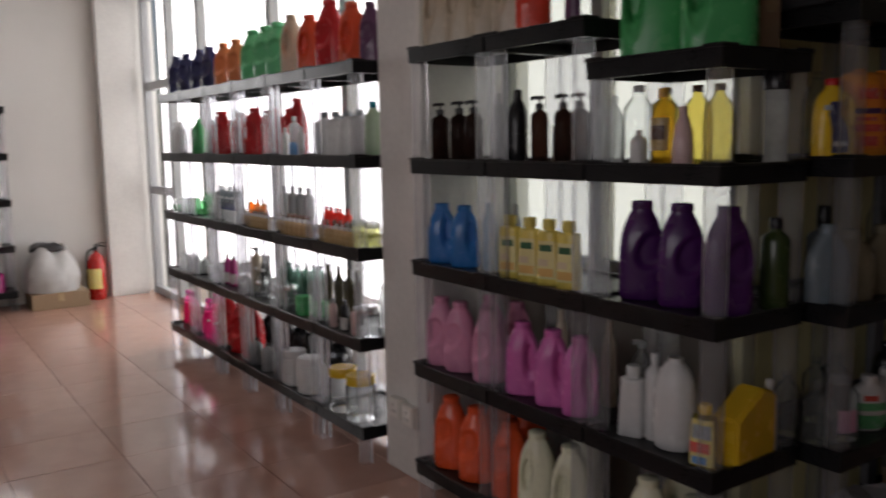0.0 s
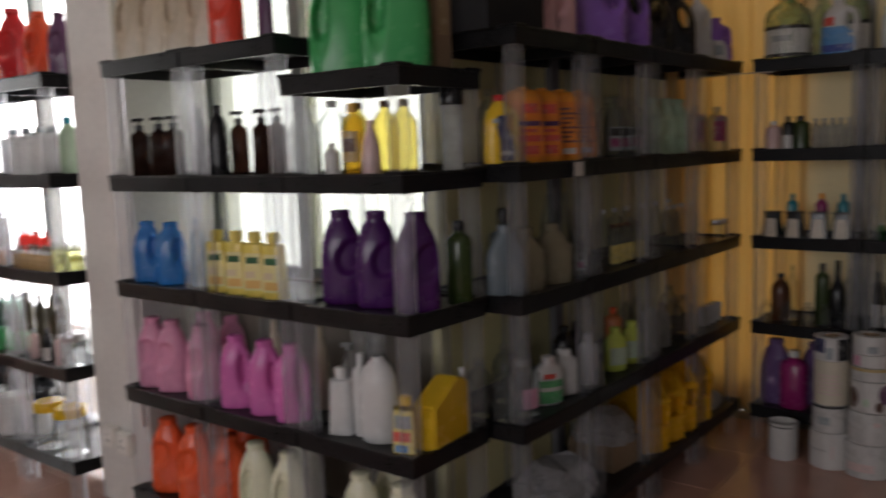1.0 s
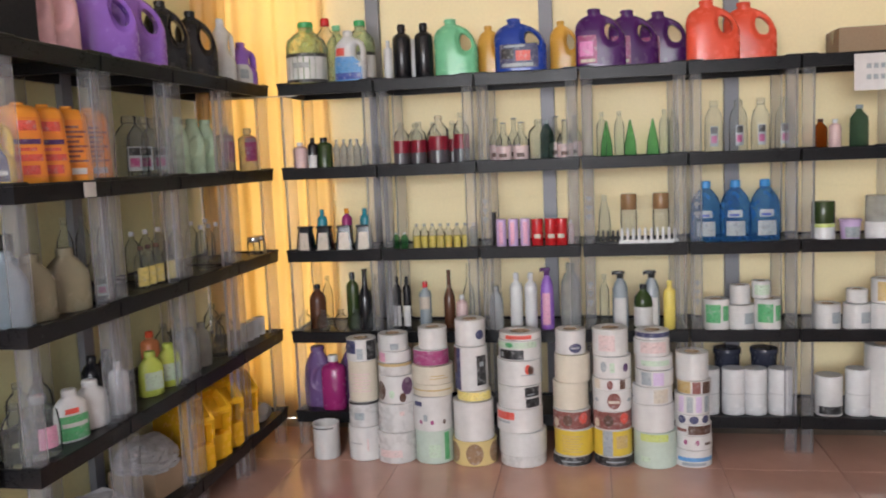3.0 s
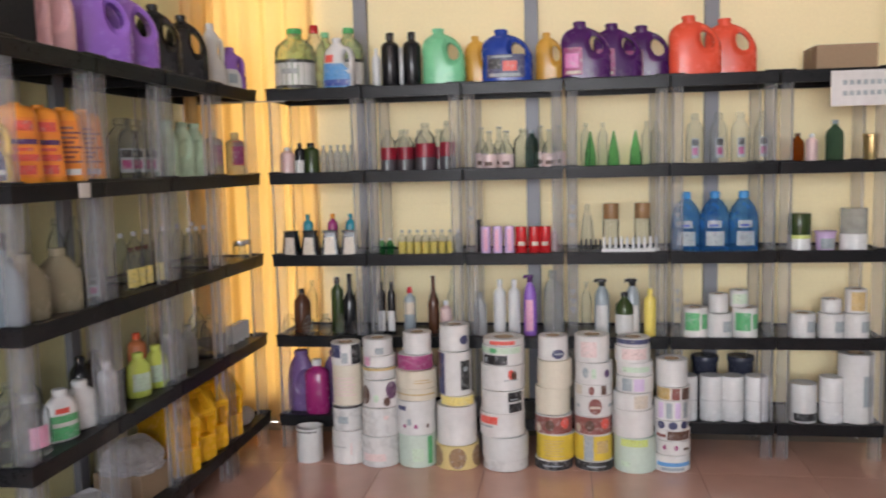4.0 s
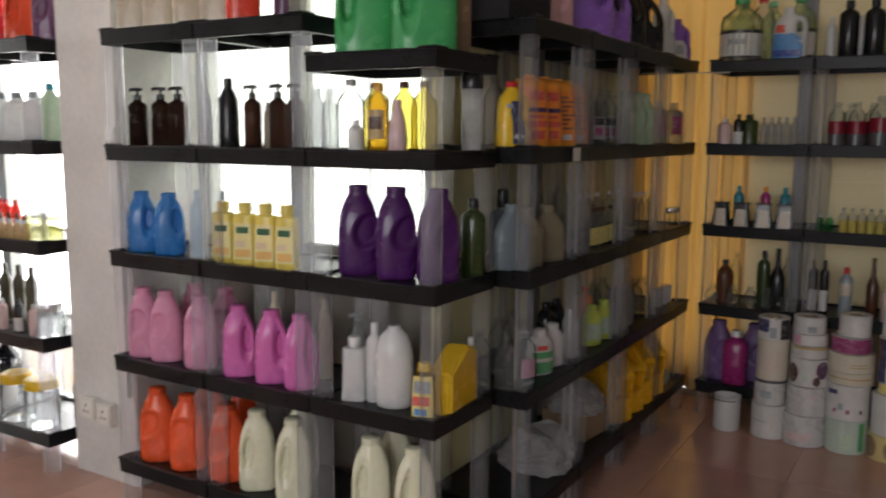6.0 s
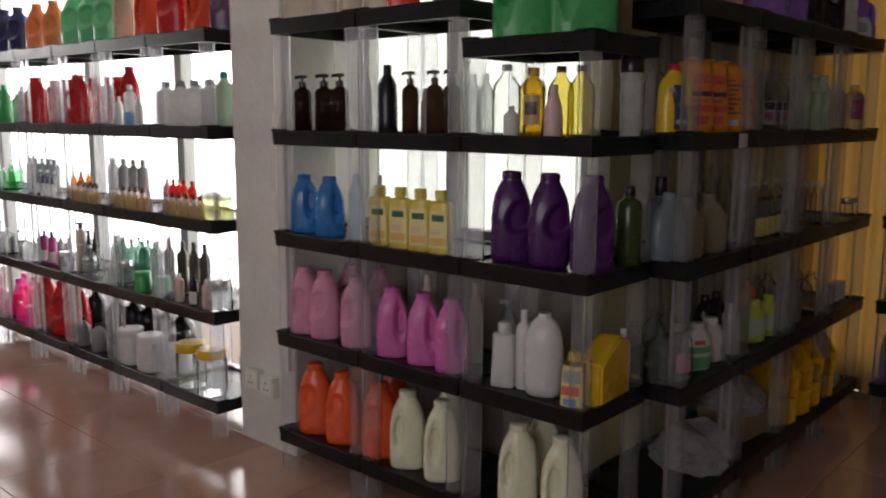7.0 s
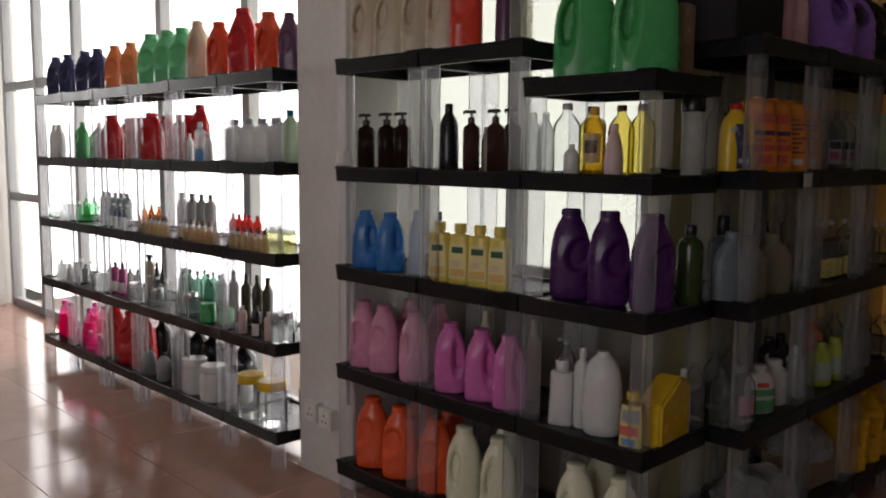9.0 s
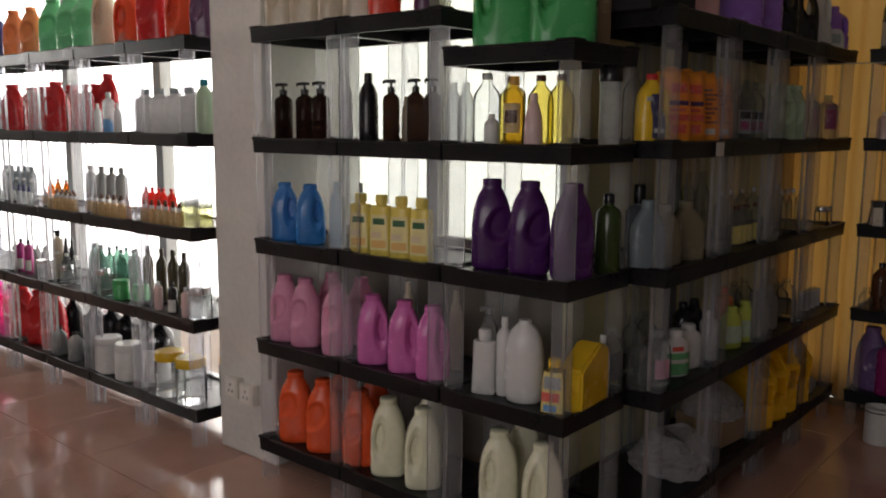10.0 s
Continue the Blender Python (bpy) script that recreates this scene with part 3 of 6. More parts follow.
def build_bottle(root, k, w, h):
    prof = PROFILES[k["shape"]]
    ratio = k.get("deep", 1.0)
    p = k.get("p", 2.0)
    top = k.get("top", 1.0)
    sec = [(f * h * top, 0, r * w / 2, (r * w / 2) * (ratio if f < .8 else max(ratio, min(1, .36 / max(r, .01)))), p if f < .78 else 2.0) for f, r in prof]
    bm = bmesh.new()
    loft(bm, sec)
    part("body", bm, k["body"], root, smooth=True)
    neck = sec[-1]
    if k.get("fill"):
        z1 = h * k.get("level", .45)
        bm = bmesh.new()
        inner = [(max(.004, z), cx, a_ * .93, b_ * .93, p_) for z, cx, a_, b_, p_ in sec if z < z1]
        s1 = section_at(sec, z1)
        loft(bm, inner + [(z1, s1[1], s1[2] * .93, s1[3] * .93, s1[4])])
        part("contents", bm, k["fill"], root, smooth=True)
    style = k.get("capstyle", "screw")
    if style == "screw" and k.get("cap"):
        bm = bmesh.new()
        cap_mesh(bm, 0, neck[0] - .004, h, max(neck[2], .005) * 1.12, False)
        part("cap", bm, k["cap"], root, smooth=True)
    elif style == "lid":
        bm = bmesh.new()
        r = w / 2 * .96
        loft(bm, [(neck[0] - .012, 0, r * .98, r * .98, 2), (neck[0] - .010, 0, r, r, 2), (h - .004, 0, r, r, 2), (h, 0, r * .95, r * .95, 2)])
        part("lid", bm, k["cap"], root, k.get("caplabel", ""), smooth=True)
    elif style == "pump":
        bm = bmesh.new()
        z = neck[0]
        r = neck[2] * 1.15
        loft(bm, [(z - .006, 0, r, r, 2), (z + h * .05, 0, r, r, 2), (z + h * .055, 0, r * .8, r * .8, 2)])
        loft(bm, [(z + h * .05, 0, r * .35, r * .35, 2), (h * .955, 0, r * .35, r * .35, 2)])
        loft(bm, [(h * .945, -r * .5, r * 1.7, r * .62, 3), (h * .97, -r * .5, r * 1.9, r * .7, 3), (h * .99, -r * .5, r * 1.8, r * .66, 3), (h, -r * .3, r * 1.2, r * .5, 3)])
        loft(bm, [(h * .93, -r * 2.2, r * .22, r * .25, 2), (h * .965, -r * 2.15, r * .26, r * .3, 2)])
        part("pump", bm, k["cap"], root, smooth=True)
    elif style == "dropper":
        bm = bmesh.new()
        z = neck[0]
        r = w * .30
        loft(bm, [(z - .002, 0, r, r, 2), (z + h * .12, 0, r, r, 2)])
        part("collar", bm, k.get("collar", k["cap"]), root, smooth=True)
        bm = bmesh.new()
        loft(bm, [(z + h * .12, 0, r * .6, r * .6, 2), (z + h * .15, 0, r * .7, r * .7, 2), (h * .95, 0, r * .55, r * .55, 2), (h, 0, r * .3, r * .3, 2)])
        part("bulb", bm, k["cap"], root, smooth=True)
    labels(root, k, sec, h, 212, 328)


def labels(root, k, sec, h, t0, t1):
    n, paper = 0, None
    for z0, z1, f0, f1, m in k.get("labels", ()):
        bm = bmesh.new()
        wrap(bm, sec, h * z0, h * z1, t0 + (t1 - t0) * f0, t0 + (t1 - t0) * f1, 0.0007 + 0.0005 * n)
        if n == 0:
            paper = part("label", bm, m, root, smooth=True)
        else:
            part("print", bm, m, paper, smooth=True)
        n += 1


def build_box(root, k, w, h):
    d = w * k.get("deep", .6)
    bm = bmesh.new()
    box(bm, -w / 2, -d / 2, 0, w / 2, d / 2, h, min(w, h) * .04)
    part("body", bm, k["body"], root)
    for z0, z1, f0, f1, m in k.get("labels", ()):
        bm = bmesh.new()
        box(bm, -w / 2 + w * f0, -d / 2 - .0012, h * z0, -w / 2 + w * f1, -d / 2 + .002, h * z1)
        part("label", bm, m, root)


def build_jerry(root, k, w, h):
    """Square can with a sloping front corner; hand slots sunk into the slope and the front."""
    d = w * k.get("long", 2.1)
    bm = bmesh.new()
    plain = k.get("plain")
    prof = [(-d / 2, 0), (-d / 2, h * .40), (-d / 2, h * .64), (d * .16, h * .97), (d * .5, h * .86), (d / 2, 0)] if plain else [(-d / 2, 0), (-d / 2, h * .30), (-d / 2, h * .66), (-d * .18, h * .93), (d / 2, h * .93), (d / 2, 0)]
    lo = [bm.verts.new((-w / 2, y, z)) for y, z in prof]
    hi = [bm.verts.new((w / 2, y, z)) for y, z in prof]
    n = len(prof)
    bm.faces.new(lo)
    bm.faces.new(hi[::-1])
    sides = [bm.faces.new((lo[i], hi[i], hi[(i + 1) % n], lo[(i + 1) % n])) for i in range(n)]
    bmesh.ops.recalc_face_normals(bm, faces=bm.faces)
    slots = [] if plain else [sides[1], sides[2]]
    rim = [e for e in bm.edges if not any(f in slots for f in e.link_faces)]
    for f in slots:
        bmesh.ops.inset_individual(bm, faces=[f], thickness=w * .17, depth=0.0)
        bmesh.ops.inset_individual(bm, faces=[f], thickness=w * .05, depth=-w * .34)
    bmesh.ops.bevel(bm, geom=[e for e in rim if e.is_valid], offset=w * .1, segments=3, affect="EDGES")
    part("body", bm, k["body"], root)
    if plain:
        return
    bm = bmesh.new()
    cap_mesh(bm, 0, 0, h * .08, w * .2)
    bmesh.ops.translate(bm, verts=bm.verts, vec=(0, d * .22, h * .928))
    part("cap", bm, k["cap"], root, "red screw cap", smooth=True)


def build_wedge(root, k, w, h):
    """Trapezoid carton with a slanted front label."""
    bm = bmesh.new()
    d = w * .8
    sec = [(0, 0, w / 2, d / 2, 9), (h * .92, 0, w * .34, d * .34, 9), (h * .92, 0, w * .40, d * .40, 9), (h, 0, w * .40, d * .40, 9)]
    loft(bm, sec)
    part("body", bm, k["body"], root)
    bm = bmesh.new()
    wrap(bm, sec[:2], h * .06, h * .74, 238, 302, .001)
    part("label", bm, k["labels"][0][4], root)


def build_comb(root, k, w, h):
    """Rack of small upright tubes on a bar."""
    bm = bmesh.new()
    box(bm, -w / 2, -.012, 0, w / 2, .012, h * .3, .002)
    part("rack", bm, k["body"], root)
    for i in range(5):
        bm = bmesh.new()
        x = -w / 2 + w * (i + .5) / 5
        loft(bm, [(h * .28, x, w * .055, w * .055, 2), (h * .8, x, w * .055, w * .055, 2), (h, x, w * .03, w * .03, 2)])
        part("tube", bm, k["cap"], root, smooth=True)


def roll_mesh(bm, r, core, z0, z1):
    n = 32
    prof = [(core, z0 + .001), (r - .003, z0), (r, z0 + .0025), (r, z1 - .0025), (r - .003, z1), (core, z1 - .001)]
    rings = [[bm.verts.new((q * math.cos(2 * math.pi * k / n), q * math.sin(2 * math.pi * k / n), z)) for k in range(n)] for q, z in prof]
    for i in range(len(rings)):
        lo, hi = rings[i], rings[(i + 1) % len(rings)]
        for k in range(n):
            bm.faces.new((lo[k], lo[(k + 1) % n], hi[(k + 1) % n], hi[k]))


def disc(bm, r, z0, z1, t0, t1, off):
    """A round mark lying on a cylinder."""
    zc, tc = (z0 + z1) / 2, (t0 + t1) / 2
    rings = []
    for q in (.33, .67, 1.0):
        ring = []
        for i in range(20):
            u = 2 * math.pi * i / 20
            t = radians(tc + q * (t1 - t0) / 2 * math.cos(u))
            ring.append(bm.verts.new(((r + off) * math.cos(t), (r + off) * math.sin(t), zc + q * (z1 - z0) / 2 * math.sin(u))))
        rings.append(ring)
    bm.faces.new(rings[0])
    for lo, hi in zip(rings, rings[1:]):
        for i in range(20):
            bm.faces.new((lo[i], lo[(i + 1) % 20], hi[(i + 1) % 20], hi[i]))


def build_roll(root, k, w, h):
    r = w / 2
    bm = bmesh.new()
    roll_mesh(bm, r, r * k.get("core", .52), 0, h)
    part("winding", bm, k["body"], root, smooth=True)
    bm = bmesh.new()
    roll_mesh(bm, r * k.get("core", .52) + .0005, r * k.get("core", .52) - .004, .0015, h - .0015)
    part("core", bm, M_CARD, root, smooth=True)
    sec = [(0, 0, r, r, 2), (h, 0, r, r, 2)]
    for i, (z0, z1, t0, t1, m, *form) in enumerate(k.get("prints", ())):
        bm = bmesh.new()
        if form:
            disc(bm, r, h * z0 + .0005, h * z1 - .0005, t0, t1, .0006 + .0004 * i)
        else:
            wrap(bm, sec, h * z0 + .0005, h * z1 - .0005, t0, t1, .0006 + .0004 * i, 1, max(4, int((t1 - t0) / 10)))
        part("label" if i == 0 else "print", bm, m, root, smooth=True)


# colours of packaging
C = {
    "white": (.70, .705, .70), "cream": (.85, .85, .64), "beige": (.60, .52, .40), "tan": (.25, .22, .145), "grey": (.33, .34, .34),
    "black": (.012, .012, .014), "purple": (.075, .014, .12), "violet": (.30, .14, .55), "plum": (.13, .05, .12), "blue": (.03, .20, .55),
    "sky": (.06, .30, .66), "navy": (.035, .04, .13), "cobalt": (.02, .06, .36), "green": (.07, .42, .14), "mint": (.16, .60, .30),
    "seagreen": (.22, .62, .34), "palegreen": (.50, .66, .48), "forest": (.035, .06, .015), "lime": (.55, .65, .12), "olive": (.07, .06, .03),
    "red": (.55, .02, .025), "scarlet": (.75, .06, .03), "tomato": (.72, .09, .03), "coral": (.80, .10, .05), "orange": (.88, .12, .035),
    "peach": (.75, .26, .10), "amber": (.90, .34, .03), "yellow": (.80, .52, .03), "lemon": (.83, .68, .16), "ochre": (.72, .40, .07),
    "pink": (.76, .33, .50), "magenta": (.72, .18, .50), "fuchsia": (.85, .03, .38), "rose": (.75, .45, .48), "blush": (.70, .52, .50), "raspberry": (.35, .03, .17),
    "lilac": (.60, .45, .68), "teal": (.02, .25, .32), "brown": (.10, .04, .02), "slate": (.31, .36, .385), "gold": (.55, .38, .12), "paleblue": (.30, .46, .60),
    "tangerine": (.92, .36, .045), "jerry": (.82, .45, .02), "dullviolet": (.17, .10, .25), "inkgrey": (.045, .05, .075), "bronze": (.30, .17, .075), "dusk": (.17, .21, .24), "food": (.24, .06, .045), "disc": (.30, .17, .075)}


def P(c, rough=.25, trans=0.12):
    return plastic(C[c], rough, trans)


M_CARD = surface("brown_card", (.30, .21, .13), 120, .12, .85, .05, .1)
M_PAPER = surface("label_paper", (.59, .58, .56), 28, .10, .5, .08, .04, big=8.0)
M_FOILPAPER = surface("coated_roll_paper", (.57, .57, .555), 50, .06, .35, .08, .03, big=12.0)
M_GLASS = clear("clear_glass", (.94, .96, .955), rough=.03, milky=.075, body=(.88, .9, .9))
M_PET = clear("clear_pet", (.95, .965, .965), rough=.06, milky=.09, body=(.86, .88, .88))
M_FROST = clear("frosted_plastic", (.88, .90, .90), rough=.25, milky=.42, body=(.75, .77, .77))
M_AMBERGLASS = clear("amber_glass", (.60, .28, .06), rough=.05, milky=.10, body=(.4, .2, .05))
M_YELLOWPET = clear("yellow_oil_plastic", (.92, .84, .40), rough=.06, milky=.17, body=(.62, .50, .08))
M_GREENGLASS = clear("green_glass", (.50, .82, .58), rough=.04, milky=.16, body=(.05, .40, .13))
M_GREENPET = clear("green_tinted_plastic", (.92, .97, .85), rough=.06, milky=.32, body=(.62, .78, .52))
M_TEALGLASS = clear("teal_green_glass", (.34, .47, .42), rough=.05, milky=.2, body=(.08, .18, .13))
M_GOLDOIL = clear("golden_oil_plastic", (.90, .74, .38), rough=.06, milky=.16, body=(.45, .30, .05))
M_DARKAMBER = clear("dark_amber_plastic", (.14, .085, .065), rough=.08, milky=.32, body=(.085, .05, .04))
M_PINKCLEAR = clear("pink_clear_plastic", (.97, .45, .72), rough=.06, milky=.25, body=(.85, .12, .42))
M_BLUECLEAR = clear("blue_clear_plastic", (.50, .72, .95), rough=.06, milky=.34, body=(.10, .36, .78))
M_LIMEJAR = clear("pale_lime_plastic", (.94, .95, .70), rough=.1, milky=.3, body=(.66, .68, .2))
M_SILVER = surface("brushed_silver", (.62, .62, .63), 200, .08, .25, .08, .03, metal=.9)
M_GOLDMETAL = surface("gold_metal", (.60, .45, .20), 200, .1, .3, .08, .03, metal=.8)
K, W_, PA = P("black"), P("white"), M_PAPER
INK = {c: printed(C[c]) for c in ("black", "blush", "red", "green", "cobalt", "yellow", "orange", "magenta", "teal", "gold", "brown", "navy", "sky", "lime", "pink", "scarlet", "grey", "palegreen", "raspberry", "lemon", "white", "amber", "beige", "slate", "purple", "lilac", "plum", "food", "disc")}


def bars(m, z0, z1, n, f0=.2, f1=.8):
    """Rows of unreadable print as plain bars."""
    step = (z1 - z0) / n
    return [(z0 + step * i + step * .25, z0 + step * i + step * .7, f0 + .07 * (i % 2), f1 - .09 * ((i * 2) % 3), m) for i in range(n)]


def jug(c, text, **more):
    return dict(make=build_jug, body=P(c), cap=P(c), name="detergent_jug", cat="jug", text=text, **more)


def pocket(c, text, **more):
    return dict(make=build_pocket, body=P(c), cap=P(c), name="detergent_jug", cat="jug", text=text, **more)


def bot(shape, body, cap, text, name="bottle", cat="bottle", **more):
    return dict(make=build_bottle, shape=shape, body=body, cap=cap, name=name, cat=cat, text=text, **more)


PEACHY = plastic((.86, .30, .05), .4, .2)
DARKRED = plastic((.26, .012, .03), .35, .2)
SMOKY = plastic((.10, .09, .10), .35, .2)
YELLOWINK = plastic((.60, .44, .05), .42)
